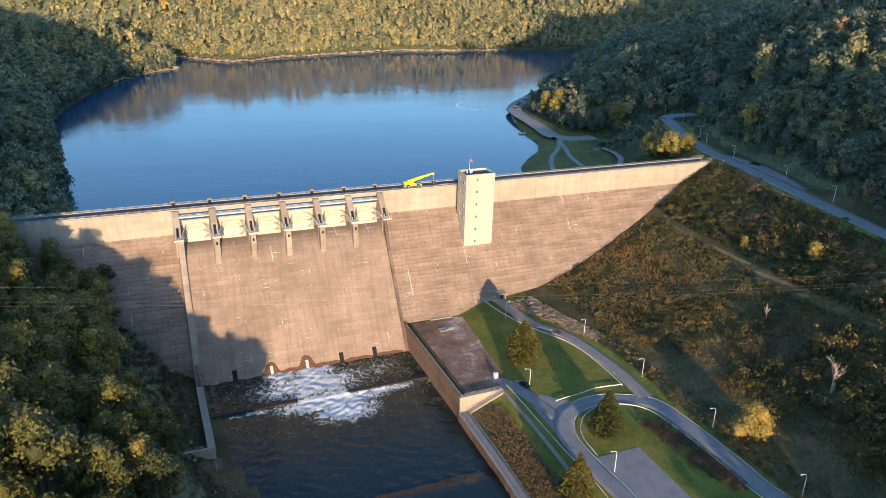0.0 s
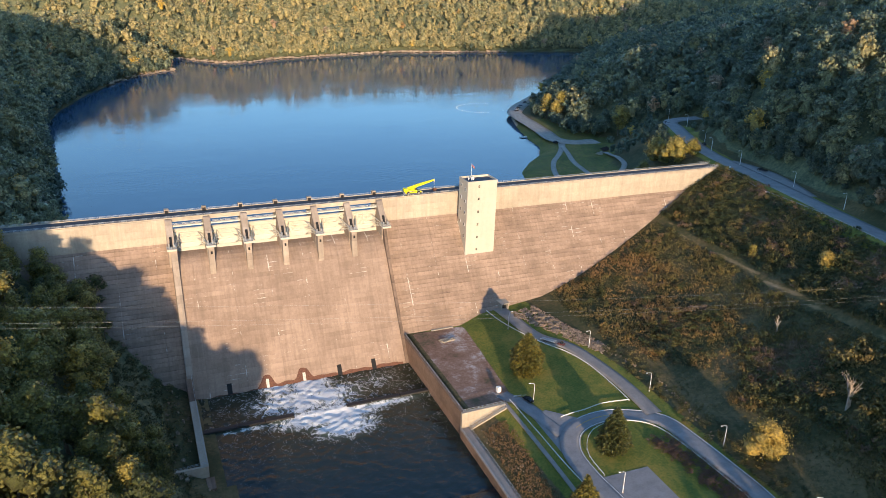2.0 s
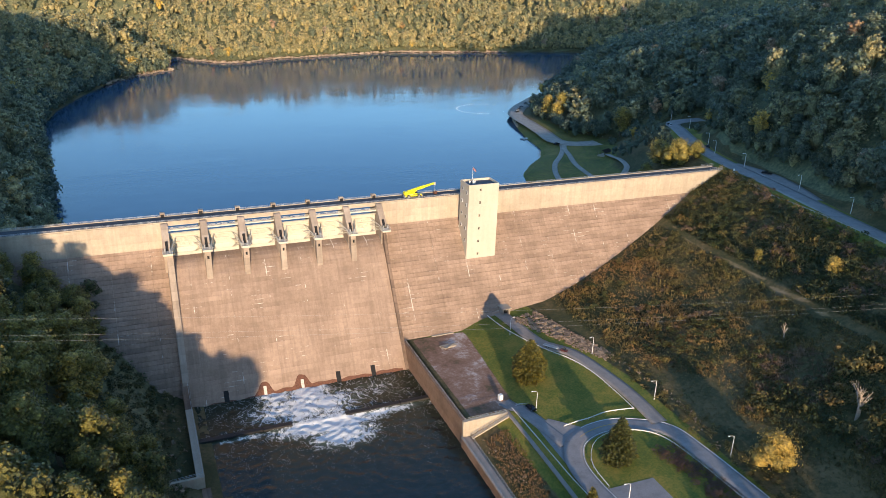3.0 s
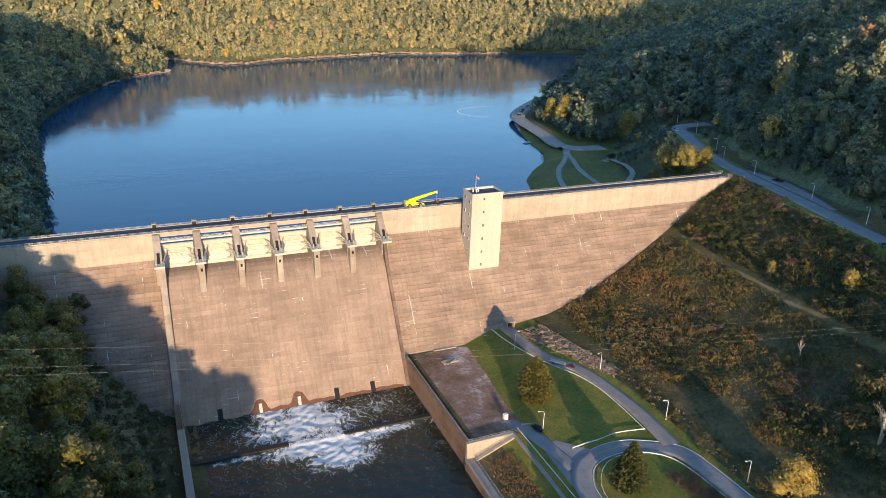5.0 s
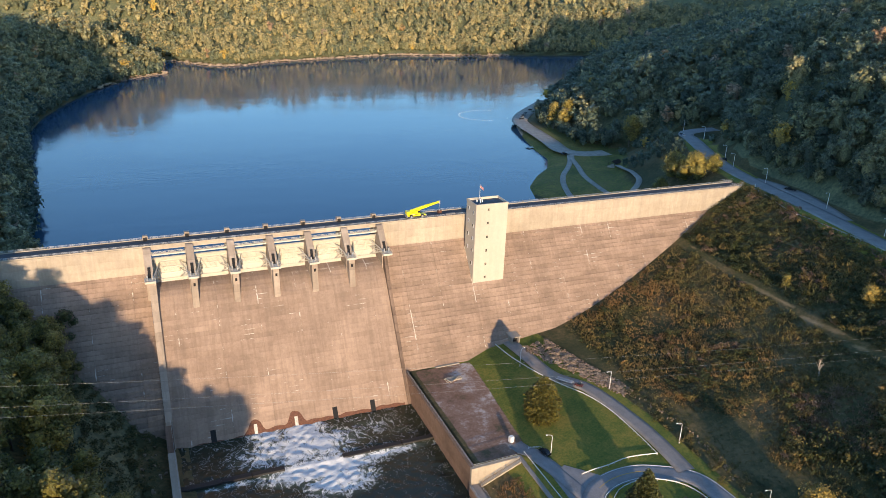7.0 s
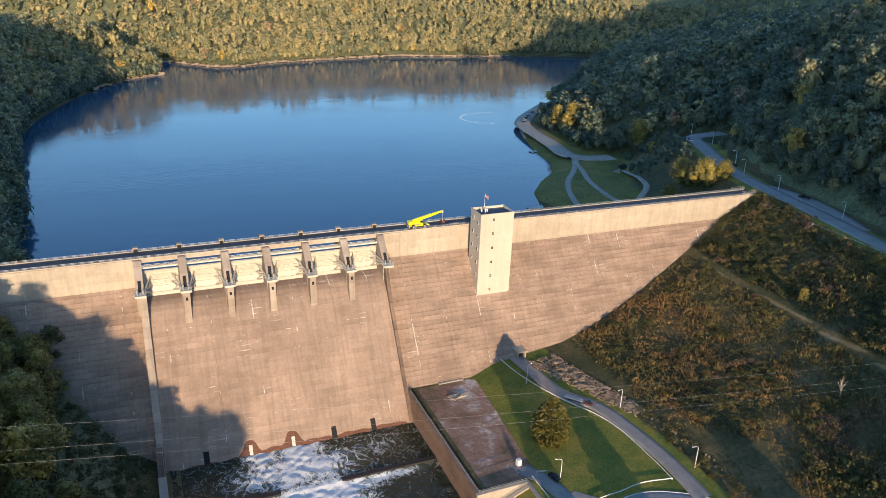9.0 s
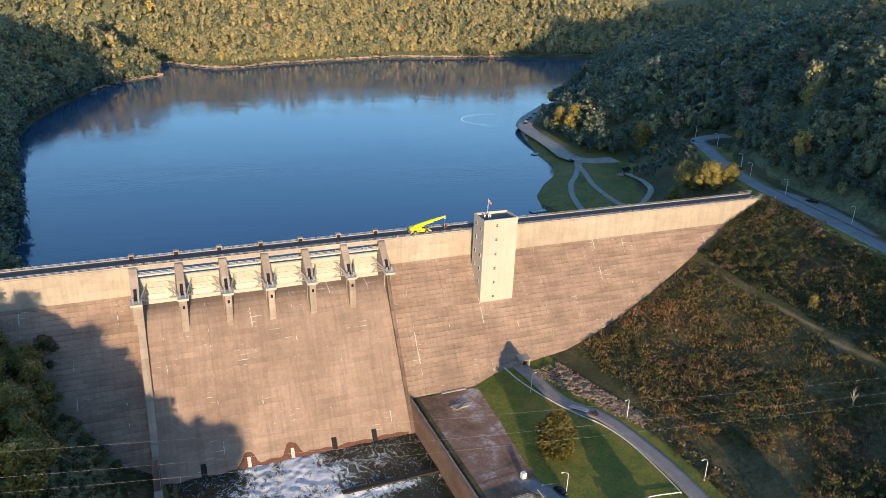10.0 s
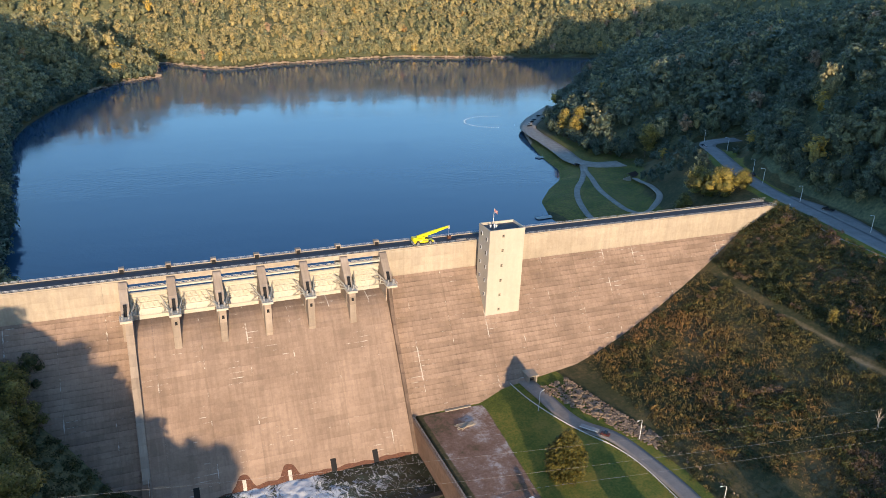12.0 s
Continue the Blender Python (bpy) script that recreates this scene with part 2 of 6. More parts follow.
GROUND = ground_material()
LAKEWATER = water("lake_water", (0.030, 0.078, 0.138), 0.05, [(0.35, 0.07), (0.08, 0.10)])[0]


def river_material():
    m, n, l, b = water("river_water", (0.016, 0.026, 0.022), 0.12, [(1.3, 0.10), (0.35, 0.13)], False)
    co = n.new("ShaderNodeNewGeometry").outputs["Position"]
    at = n.new("ShaderNodeAttribute")
    at.attribute_name = "churn"                       # how broken the water is, from the outlets' jets
    bend = n.new("ShaderNodeTexNoise")
    bend.inputs["Scale"].default_value, bend.inputs["Detail"].default_value = 0.16, 3
    l.new(co, bend.inputs["Vector"])
    turn = n.new("ShaderNodeVectorMath")
    turn.operation = "MULTIPLY_ADD"
    l.new(bend.outputs["Color"], turn.inputs[0])
    turn.inputs[1].default_value = (9, 9, 0)
    l.new(co, turn.inputs[2])

    def threads(sx, sy, detail, power):
        """Thin winding lines of foam."""
        t = noise_of(n, l, stretched(n, l, turn.outputs[0], sx, sy, 1), 1.0, detail, 0.6)
        t = maths(n, l, "SUBTRACT", 1.0, maths(n, l, "ABSOLUTE", maths(n, l, "SUBTRACT", maths(n, l, "MULTIPLY", t, 2.0), 1.0)))
        return maths(n, l, "POWER", t, power)

    f = maths(n, l, "ADD", maths(n, l, "MULTIPLY", threads(0.30, 0.16, 5, 5.0), 0.5), maths(n, l, "MULTIPLY", threads(0.9, 0.6, 4, 4.0), 0.32))
    f = maths(n, l, "ADD", f, maths(n, l, "MULTIPLY", noise_of(n, l, co, 2.2, 5, 0.8), 0.34))
    f = maths(n, l, "ADD", f, maths(n, l, "MULTIPLY", maths(n, l, "SUBTRACT", at.outputs["Fac"], 0.5), 0.95))
    foam = ramp(n, l, f, [(0.66, (0, 0, 0)), (0.80, (0.35,) * 3), (0.97, (1, 1, 1))])
    body = ramp(n, l, at.outputs["Fac"], [(0.18, (0.012, 0.022, 0.024)), (0.34, (0.034, 0.038, 0.022)), (0.9, (0.10, 0.13, 0.10))])
    l.new(mix(n, l, foam, body, (0.80, 0.80, 0.77)), b.inputs["Base Color"])
    rr = mix(n, l, foam, (0.1, 0.1, 0.1), (0.8, 0.8, 0.8))
    l.new(rr, b.inputs["Roughness"])
    return m


RIVER = river_material()


# ---- building helpers ----
def part(name, bm, mat, parent=None, label="", smooth=False):
    me = bpy.data.meshes.new(name)
    bm.to_mesh(me)
    bm.free()
    me.materials.append(mat)
    if smooth:
        me.polygons.foreach_set("use_smooth", [True] * len(me.polygons))
    ob = new(name, me)
    if parent:
        ob.parent = parent
    if label:
        ob["label"] = label
    return ob


def again(ob, parent, m):
    """Another part on the same mesh."""
    o = new(ob.name, ob.data)
    o.parent = parent
    o.matrix_local = m
    return o


def holder(name, x=0.0, y=0.0, z=0.0, turn=0.0):
    ob = new(name)
    ob.matrix_world = pose(x, y, z, 0, 0, turn)
    bpy.context.view_layer.update()
    return ob


def box(bm, x0, x1, y0, y1, z0, z1):
    v = [bm.verts.new(p) for p in ((x0, y0, z0), (x1, y0, z0), (x1, y1, z0), (x0, y1, z0), (x0, y0, z1), (x1, y0, z1), (x1, y1, z1), (x0, y1, z1))]
    for f in ((3, 2, 1, 0), (4, 5, 6, 7), (0, 1, 5, 4), (1, 2, 6, 5), (2, 3, 7, 6), (3, 0, 4, 7)):
        bm.faces.new([v[k] for k in f])
    return v


def soft_box(x0, x1, y0, y1, z0, z1, edge=0.05):
    bm = bmesh.new()
    box(bm, x0, x1, y0, y1, z0, z1)
    if edge:
        bmesh.ops.bevel(bm, geom=bm.edges[:], offset=edge, segments=1, affect="EDGES")
    return bm


def prism(profile, x0, x1, bm=None):
    """A (y, z) outline, drawn out along x."""
    bm = bm or bmesh.new()
    a = [bm.verts.new((x0, y, z)) for y, z in profile]
    b = [bm.verts.new((x1, y, z)) for y, z in profile]
    k = len(profile)
    bm.faces.new(a[::-1])
    bm.faces.new(b)
    for i in range(k):
        bm.faces.new((a[i], a[(i + 1) % k], b[(i + 1) % k], b[i]))
    bmesh.ops.recalc_face_normals(bm, faces=bm.faces[:])
    return bm


def tube(bm, p, q, r0, r1=None, sides=6):
    p, q = Vector(p), Vector(q)
    r1 = r0 if r1 is None else r1
    w = (q - p).normalized()
    u = w.orthogonal().normalized()
    v = w.cross(u)
    rings = []
    for c, r in ((p, r0), (q, r1)):
        rings.append([bm.verts.new(c + (u * math.cos(a) + v * math.sin(a)) * r) for a in (2 * math.pi * k / sides for k in range(sides))])
    for k in range(sides):
        bm.faces.new((rings[0][k], rings[0][(k + 1) % sides], rings[1][(k + 1) % sides], rings[1][k]))
    bm.faces.new(rings[0][::-1])
    bm.faces.new(rings[1])


def array_mesh(name, verts, quads, mat, tint=None, attribute="tint"):
    """A mesh from arrays of corners (n, 3) and quads (m, 4)."""
    me = bpy.data.meshes.new(name)
    verts, quads = np.asarray(verts, np.float32), np.asarray(quads, np.int32)
    me.vertices.add(len(verts))
    me.vertices.foreach_set("co", verts.ravel())
    me.loops.add(quads.size)
    me.loops.foreach_set("vertex_index", quads.ravel())
    me.polygons.add(len(quads))
    me.polygons.foreach_set("loop_start", np.arange(0, quads.size, 4, dtype=np.int32))
    me.polygons.foreach_set("loop_total", np.full(len(quads), 4, np.int32))
    me.update(calc_edges=True)
    if tint is not None:
        at = me.attributes.new(attribute, "FLOAT", "FACE" if len(tint) == len(quads) else "POINT")
        at.data.foreach_set("value", np.asarray(tint, np.float32))
    me.materials.append(mat)
    return me


def spline(points, step):
    """Points along a smooth line through the given (x, y)."""
    p = [np.array(q, float) for q in points]
    p = [2 * p[0] - p[1], *p, 2 * p[-1] - p[-2]]
    out = []
    for k in range(1, len(p) - 2):
        a, b, c, d = p[k - 1:k + 3]
        cnt = max(2, int(np.linalg.norm(c - b) / step))
        for t in np.arange(cnt) / cnt:
            out.append(0.5 * (2 * b + (c - a) * t + (2 * a - 5 * b + 4 * c - d) * t * t + (3 * b - a - 3 * c + d) * t ** 3))
    out.append(p[-2])
    return np.array(out)


# ---- the lie of the land ----
LAKE, TAIL = 28.5, 0.0
SHORE = [(-32, 44), (-52, 150), (-54, 220), (-64, 290), (-73, 400), (-67, 460), (-50, 530), (-22, 612), (6, 662), (44, 694), (40, 714), (8, 770), (-60, 788), (-190, 796),
         (-210, 830), (-60, 836), (12, 826), (60, 802), (104, 753), (140, 751), (185, 778), (240, 792), (320, 818), (370, 827), (430, 816), (540, 802), (690, 776), (860, 790),
         (860, 742), (680, 735), (590, 668), (508, 564), (460, 505), (413, 454), (361, 397), (334, 372), (312, 335), (298, 296), (288, 262), (282, 228),
         (270, 207), (252, 190), (234, 168), (224, 140), (222, 100), (236, 44)]
FOOT = [(240, -420), (252, -250), (268, -140), (279, -95), (289, -50), (301, 0), (309, 45), (317, 80), (336, 116), (352, 138), (385, 150), (388, 176), (350, 208), (327, 236), (323, 264), (328, 310), (346, 350), (382, 394), (434, 442), (520, 555), (600, 655), (690, 722), (880, 735)]


ROAD_PTS = [(236, -260), (258, -140), (273, -85), (284, -30), (293, 15), (298, 45), (303, 67), (311.5, 91), (327, 124), (338, 145), (346, 158), (358, 166), (385, 168), (420, 160)]
UPPER = spline(ROAD_PTS, 3)


def sstep(a, b, v):
    t = np.clip((v - a) / (b - a), 0, 1)
    return t * t * (3 - 2 * t)


def dist_line(x, y, line, closed=False):
    """Distance to a line of points, and on which side of it (positive: to the right of its way)."""
    best, side = np.full(np.shape(x), 1e9), np.zeros(np.shape(x))
    pts = list(line) + ([line[0]] if closed else [])
    for (ax, ay), (bx, by) in zip(pts, pts[1:]):
        dx, dy = bx - ax, by - ay
        t = np.clip(((x - ax) * dx + (y - ay) * dy) / (dx * dx + dy * dy), 0, 1)
        d = np.hypot(x - ax - t * dx, y - ay - t * dy)
        cr = (x - ax) * dy - (y - ay) * dx
        near = d < best - 1e-9
        best, side = np.where(near, d, best), np.where(near, np.sign(cr), side)
    return best, side


def inside(x, y, poly):
    odd = np.zeros(np.shape(x), bool)
    for (ax, ay), (bx, by) in zip(poly, poly[1:] + poly[:1]):
        cut = (ay > y) != (by > y)
        with np.errstate(divide="ignore", invalid="ignore"):
            odd ^= cut & (x < (bx - ax) * (y - ay) / (by - ay + 1e-12) + ax)
    return odd


def waves(x, y):
    return (np.sin(x * 0.021 + 1.3) * np.cos(y * 0.017) + 0.6 * np.sin(x * 0.043 - y * 0.031) + 0.4 * np.sin(y * 0.062 + x * 0.015 + 2))


def foot_dist(x, y):
    d, s = dist_line(x, y, FOOT)
    return d * s


def shore_dist(x, y):
    return dist_line(x, y, SHORE, True)[0] * np.where(inside(x, y, SHORE), -1, 1)


def left_edge(y):
    """x of the river's left edge."""
    return 2.0 + np.clip((-52 - y) / 24, 0, 1) * 6 - np.clip((-80 - y) / 150, 0, 0.45) * 40


def right_edge(y):
    return np.where(y > -58, 92.0, 91.0) + np.clip((-190 - y) / 120, 0, 1) * 18


def land(x, y):
    x, y = np.asarray(x, float), np.asarray(y, float)
    e = foot_dist(x, y)
    d = shore_dist(x, y)
    w = waves(x, y)
    hill_right = np.maximum(e - 6 * sstep(-45, -5, y) * sstep(80, 50, y), 0)
    base_right = 61.3 - 2.5 * sstep(130, 165, y) - 25.8 * sstep(170, 240, y)
    south = sstep(-30, -110, y)
    right = base_right + (122 - 36 * sstep(240, 330, y) + 40 * sstep(200, 420, hill_right)) * (1 - np.exp(-hill_right / (165 - 10 * south - 45 * sstep(-60, 20, y) * sstep(240, 120, y)))) + 4 * w * np.clip(hill_right / 60, 0, 1)
    # upstream, round the lake
    dl = np.maximum(d, 0)
    # the 34 m rise beyond x -92 is unseen, added to shade the lake slope
    left_up = LAKE + (0.95 - 0.36 * sstep(330, 480, y)) * (0.25 + 0.75 * sstep(48, 115, y)) * np.minimum(dl, 72) + 45 * (1 - np.exp(-np.maximum(dl - 72, 0) / 110)) + 5 * w * np.clip(dl / 60, 0, 1) + 34 * sstep(-92, -160, x) * sstep(430, 240, y)
    far_up = LAKE + 1.5 * np.clip(dl / 4, 0, 1) + 165 * (1 - np.exp(-dl / 360)) + 0.42 * np.minimum(dl, 90) * sstep(90, 20, x) + 9 * w * np.clip(dl / 120, 0, 1)
    lowland = LAKE + 5.2 * (1 - np.exp(-dl / 9)) + 0.03 * dl
    abut = 61.3 - 2.5 * sstep(130, 165, y) - 0.62 * np.maximum(0, dist_line(x, y, ROAD_PTS[1:])[0] - 8)
    lowland = np.maximum(lowland, np.minimum(abut, LAKE + 0.8 * dl))
    rightside = np.where(e > 0, np.maximum(right, lowland), lowland)
    up = np.where(x < 150, left_up, rightside)
    mixf = sstep(700, 790, y + 0.02 * x)
    mixf = np.where(x < 40, sstep(800, 815, y), mixf)
    up = np.where(d > 0, up * (1 - mixf) + far_up * mixf, LAKE - np.minimum(0.5 * np.maximum(-d, 0), 14))
    # downstream
    lawn = 9.0 + 0.09 * (x - 100)
    apron = np.clip(8.7 + (x - 119 + np.clip(-y, 0, 60) * 0.1) * 0.28, 8.7, 99)
    low = np.where((y > -57), np.minimum(apron, np.maximum(lawn, 8.7)), np.minimum(lawn, 3.0 + (x - 94) * 0.42))
    bank = 14.4 + (x - 162) * (0.245 + 0.0011 * np.clip(x - 162, 0, 140)) + 0.6 * w * np.clip((x - 165) / 20, 0, 1)
    bank = np.maximum(bank, 61.3 - 0.62 * np.maximum(0, dist_line(x, y, ROAD_PTS[:7])[0] - 7))
    rise = np.maximum(low, np.minimum(bank, 61.3))
    # an unseen ridge downstream, its outline shaped to shade the right hill
    ridge = (-9 + 56 * sstep(105, 150, x) + 96 * sstep(190, 222, x) + 44 * sstep(206, 226, x) - 50 * sstep(236, 252, x) + 14 * sstep(262, 312, x) + 78 * sstep(318, 400, x)) * sstep(-215, -390, y)
    rise = np.maximum(np.where(e > 0, right, rise), ridge)
    lx = left_edge(y)
    hillL = np.maximum(lx - 12 - x, 0)
    left = np.clip(0.4 + (lx - x) * 0.5, -4, 5.0) + 7 * (1 - np.exp(-hillL / 9)) + (0.50 + 0.24 * sstep(-150, 10, y)) * np.minimum(hillL, 60) + 95 * (1 - np.exp(-np.maximum(hillL - 60, 0) / 130)) + 1.0 * w * np.clip(hillL / 40, 0, 1)
    left = np.maximum(left, 22 * sstep(-152, -182, y) * sstep(-9, -15, x) * sstep(-54, -42, x))      # an unseen wooded spur, raised so its trees shade the chute
    bed = -3.0
    down = np.where(x < lx + 6, np.maximum(left, bed), bed)
    down = np.where(x > right_edge(y), rise, down)
    k = sstep(41, 46, y)
    k = np.where(x < -66, sstep(10, 90, y), k)
    out = down * (1 - k) + up * k
    return out


def land_at(x, y):
    return float(land(np.array([x]), np.array([y]))[0])


def strip(name, line, width, mat, lift=0.12, level=None, side=0.0, parent=None):
    """A band of paving along a line of (x, y), laid on the land."""
    p = np.array(line)
    t = np.gradient(p, axis=0)
    nrm = np.stack([t[:, 1], -t[:, 0]], 1) / np.linalg.norm(t, axis=1)[:, None]
    cols = np.linspace(-0.5, 0.5, 5)
    rows = [p + nrm * (side + width * c) for c in cols]
    z = [land(r[:, 0], r[:, 1]) for r in rows] if level is None else [np.interp(np.arange(len(p)), np.linspace(0, len(p) - 1, len(level)), level)] * 5
    z = np.maximum.reduce(z) if level is None else z[0]
    verts = np.concatenate([np.column_stack([r, z + lift]) for r in rows])
    n = len(p)
    q = [(c * n + i, (c + 1) * n + i, (c + 1) * n + i + 1, c * n + i + 1) for c in range(4) for i in range(n - 1)]
    under = verts.copy()
    under[:, 2] -= 0.35
    m = len(verts)
    q += [(i, i + 1, m + i + 1, m + i) for i in range(n - 1)] + [(4 * n + i + 1, 4 * n + i, m + 4 * n + i, m + 4 * n + i + 1) for i in range(n - 1)]
    ob = new(name, array_mesh(name, np.concatenate([verts, under]), q, mat))
    ob.parent = parent
    return ob


def covers(x, y):
    """How far each spot is mown lawn, gravel apron, dry track or bare shore."""
    e, d = foot_dist(x, y), shore_dist(x, y)
    low = sstep(101.5, 104.5, x + 0.02 * (y + 60)) * sstep(163, 159, x + 0.10 * np.maximum(y + 60, 0)) * sstep(14, 11, y) * sstep(-260, -230, y)
    upper = sstep(-22, -18, e) * sstep(-1, -4, e) * sstep(160, 130, y) * sstep(-260, -200, y)
    beach = 0.52 * sstep(70, 55, d) * (x > 228) * (e < 2) * sstep(62, 75, y) * sstep(330, 300, y) * sstep(44, 40, land(x, y))
    apron = sstep(93.5, 96.5, x) * sstep(120.5, 117.5, x - 0.10 * np.minimum(y, 0)) * sstep(-57, -54.5, y) * sstep(7.5, 5.5, y)
    lawn = np.clip(np.maximum.reduce([low, upper, beach]) - apron, 0, 1)
    tx = np.interp(y, (-160, -120, -103, -73, -33, 8, 30), (226, 229, 230, 233, 238.5, 239.5, 240))
    track = (0.60 + 0.1 * np.sin(y * 0.11) * np.sin(y * 0.037 + 1) + 0.16 * np.exp(-((y + 45) / 32) ** 2)) * sstep(2.0, 0.2, np.abs(x - tx + 0.8 * np.sin(y * 0.2))) * sstep(30, 18, y) * (y > -200)
    shore = 0.8 * sstep(3.0, 0.8, np.abs(d - 0.3)) * (x > 200) * (y < 640) * (y > 300)
    wood = np.where(y > 46, sstep(1, 6, d) * ((x < 150) | (e > 4) | (y > 745)), sstep(2, 8, e) + (x < left_edge(y) - 13))
    return np.clip(lawn, 0, 1), np.clip(apron, 0, 1), np.clip(track, 0, 1), np.clip(shore, 0, 1), np.clip(wood, 0, 1)


def ground_sheet():
    xs = np.concatenate([np.linspace(-1900, -420, 22)[:-1], np.arange(-420, -72, 12), np.arange(-72, 84, 3.0), np.arange(84, 172, 1.5), np.arange(172, 330, 3.0), np.arange(330, 760, 10), np.linspace(760, 2600, 40)])
    ys = np.concatenate([np.linspace(-1300, -420, 16)[:-1], np.arange(-420, -170, 9), np.arange(-170, 20, 2.0), np.arange(20, 70, 2.5), np.arange(70, 440, 5), np.arange(440, 1020, 8), np.linspace(1020, 3600, 40)])
    X, Y = np.meshgrid(xs, ys)
    X, Y = X.ravel(), Y.ravel()
    Z = land(X, Y)
    n, k = len(ys), len(xs)
    i = np.arange(n * k).reshape(n, k)
    q = np.stack([i[:-1, :-1], i[:-1, 1:], i[1:, 1:], i[1:, :-1]], -1).reshape(-1, 4)
    me = array_mesh("ground", np.column_stack([X, Y, Z]), q, GROUND)
    for name, val in zip(("lawn", "apron", "track", "shore", "wood"), covers(X, Y)):
        me.attributes.new(name, "FLOAT", "POINT").data.foreach_set("value", val.astype(np.float32))
    me.polygons.foreach_set("use_smooth", [True] * len(me.polygons))
    tagged(new("ground", me), "wooded valley floor with lawns, gravel and rough autumn grass", "ground", kind="structure")


ground_sheet()

bm = bmesh.new()
box(bm, -180, 960, 44.0, 980, LAKE - 0.5, LAKE)
tagged(part("lake_water", bm, LAKEWATER), "calm blue reservoir mirroring the evening sky", "lake", kind="structure")


def river():
    xs, ys = np.arange(-46, 98.1, 0.75), np.concatenate([np.arange(-560, -90, 8), np.arange(-90, 4.1, 0.75)])
    X, Y = np.meshgrid(xs, ys)
    churn = np.zeros_like(X)
    for cx, cy, rx, ry, s in ((33, -4, 8, 13, 0.95), (46, -6, 11, 16, 1.0), (43, -15, 27, 12, 1.0), (48, -29, 23, 7, 1.22), (52, -36, 15, 10, 1.05), (60, -28, 34, 2.6, 1.0), (70, -10, 20, 12, 0.5), (22, -27.6, 22, 1.5, 0.75), (30, -18, 32, 8, 0.25), (50, -38, 26, 12, 0.42)):
        churn = np.maximum(churn, s * np.exp(-((X - cx) / rx) ** 2 - ((Y - cy) / ry) ** 2))
    churn = np.maximum(churn, np.where(Y > -26, 0.30 + 0.10 * np.exp(-((X - 50) / 35.0) ** 2), 0.34 * np.exp(-np.maximum(-Y - 26, 0) / 90.0)))
    Z = np.full_like(X, TAIL) - 0.35 * (Y < -26.5) * (Y > -90)
    rng = np.random.default_rng(11)
    for _ in range(16):                                # choppy water, rougher where it is broken
        a, k, ph = rng.uniform(0, 2 * math.pi), rng.uniform(0.5, 3.2), rng.uniform(0, 6.28)
        Z += (0.05 + 0.20 * churn) * 0.5 / (k + 0.8) * np.sin(k * (X * math.cos(a) + Y * math.sin(a)) + ph + 1.3 * np.sin(0.35 * X + ph) + 1.1 * np.sin(0.3 * Y - ph))
    n, k = X.shape
    i = np.arange(n * k).reshape(n, k)
    q = np.stack([i[:-1, :-1], i[:-1, 1:], i[1:, 1:], i[1:, :-1]], -1).reshape(-1, 4)
    me = array_mesh("river_water", np.column_stack([X.ravel(), Y.ravel(), Z.ravel()]), q, RIVER, churn.ravel(), "churn")
    me.polygons.foreach_set("use_smooth", [True] * len(me.polygons))
    tagged(new("river_water", me), "dark green tailwater with white foam below the outlets", "river", kind="structure")


river()

# ---- the dam ----
DECKZ = 61.8


def face_y(z):
    return 1.5 + 0.74 * z


def spill_y(z):
    return 0.68 * (z - 2.5)


dam = holder("dam")
tagged(dam, "long weathered concrete gravity dam with a gated spillway", "dam", kind="structure")
slots = [(-90, -62), (-62, -51.4), (-51.4, -36.4), (-36.4, -21.4), (-21.4, -6.4), (-6.4, -0.52), (91.6, 98.6), *((98.6 + 15 * k, 113.6 + 15 * k) for k in range(12)), (278.6, 284)]
for x0, x1 in slots:
    # sloping lower block with shallow steps at the pours, and the pale upright head above it
    prof, z = [(face_y(-6), -6)], -4.56
    while z < 51:
        y = face_y(z)
        prof += [(y, z), (y + 0.02, z + 0.02), (y + 0.02, z + 0.08), (y, z + 0.10)]
        z += 1.52
    prof += [(face_y(51.2), 51.2), (46, 51.2), (47.5, 5), (47.5, -6)]
    part("monolith", prism(prof, x0 + 0.025, x1 - 0.025), CONCRETE, dam)
    part("head_wall", prism([(39.5, 51.2), (39.5, DECKZ - 0.1), (47.6, DECKZ - 0.1), (47.6, 51.2)], x0 + 0.02, x1 - 0.02), PALE, dam, "pale upper face")

# spillway: one smooth chute between the training walls
ogee = [(spill_y(-6), -6)]
for z in np.arange(-3, 43.1, 3.0):
    ogee.append((spill_y(z), z))
ogee += [(29.8, 45.2), (31.8, 46.6), (34.2, 47.5), (37, 47.9), (40, 48.0), (44, 46.5), (47.4, 42), (47.4, -6)]
cuts = [1.9, *(7.5 + 15 * k for k in range(6)), 89.58]
for a, b in zip(cuts, cuts[1:]):
    part("chute_block", prism(ogee, a + 0.02, b - 0.02), SPILL, dam)
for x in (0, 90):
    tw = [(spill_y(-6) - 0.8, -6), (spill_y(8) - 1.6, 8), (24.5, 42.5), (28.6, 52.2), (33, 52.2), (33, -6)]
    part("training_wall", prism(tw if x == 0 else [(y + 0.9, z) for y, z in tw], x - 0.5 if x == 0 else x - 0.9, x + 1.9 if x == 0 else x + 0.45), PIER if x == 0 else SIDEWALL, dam)
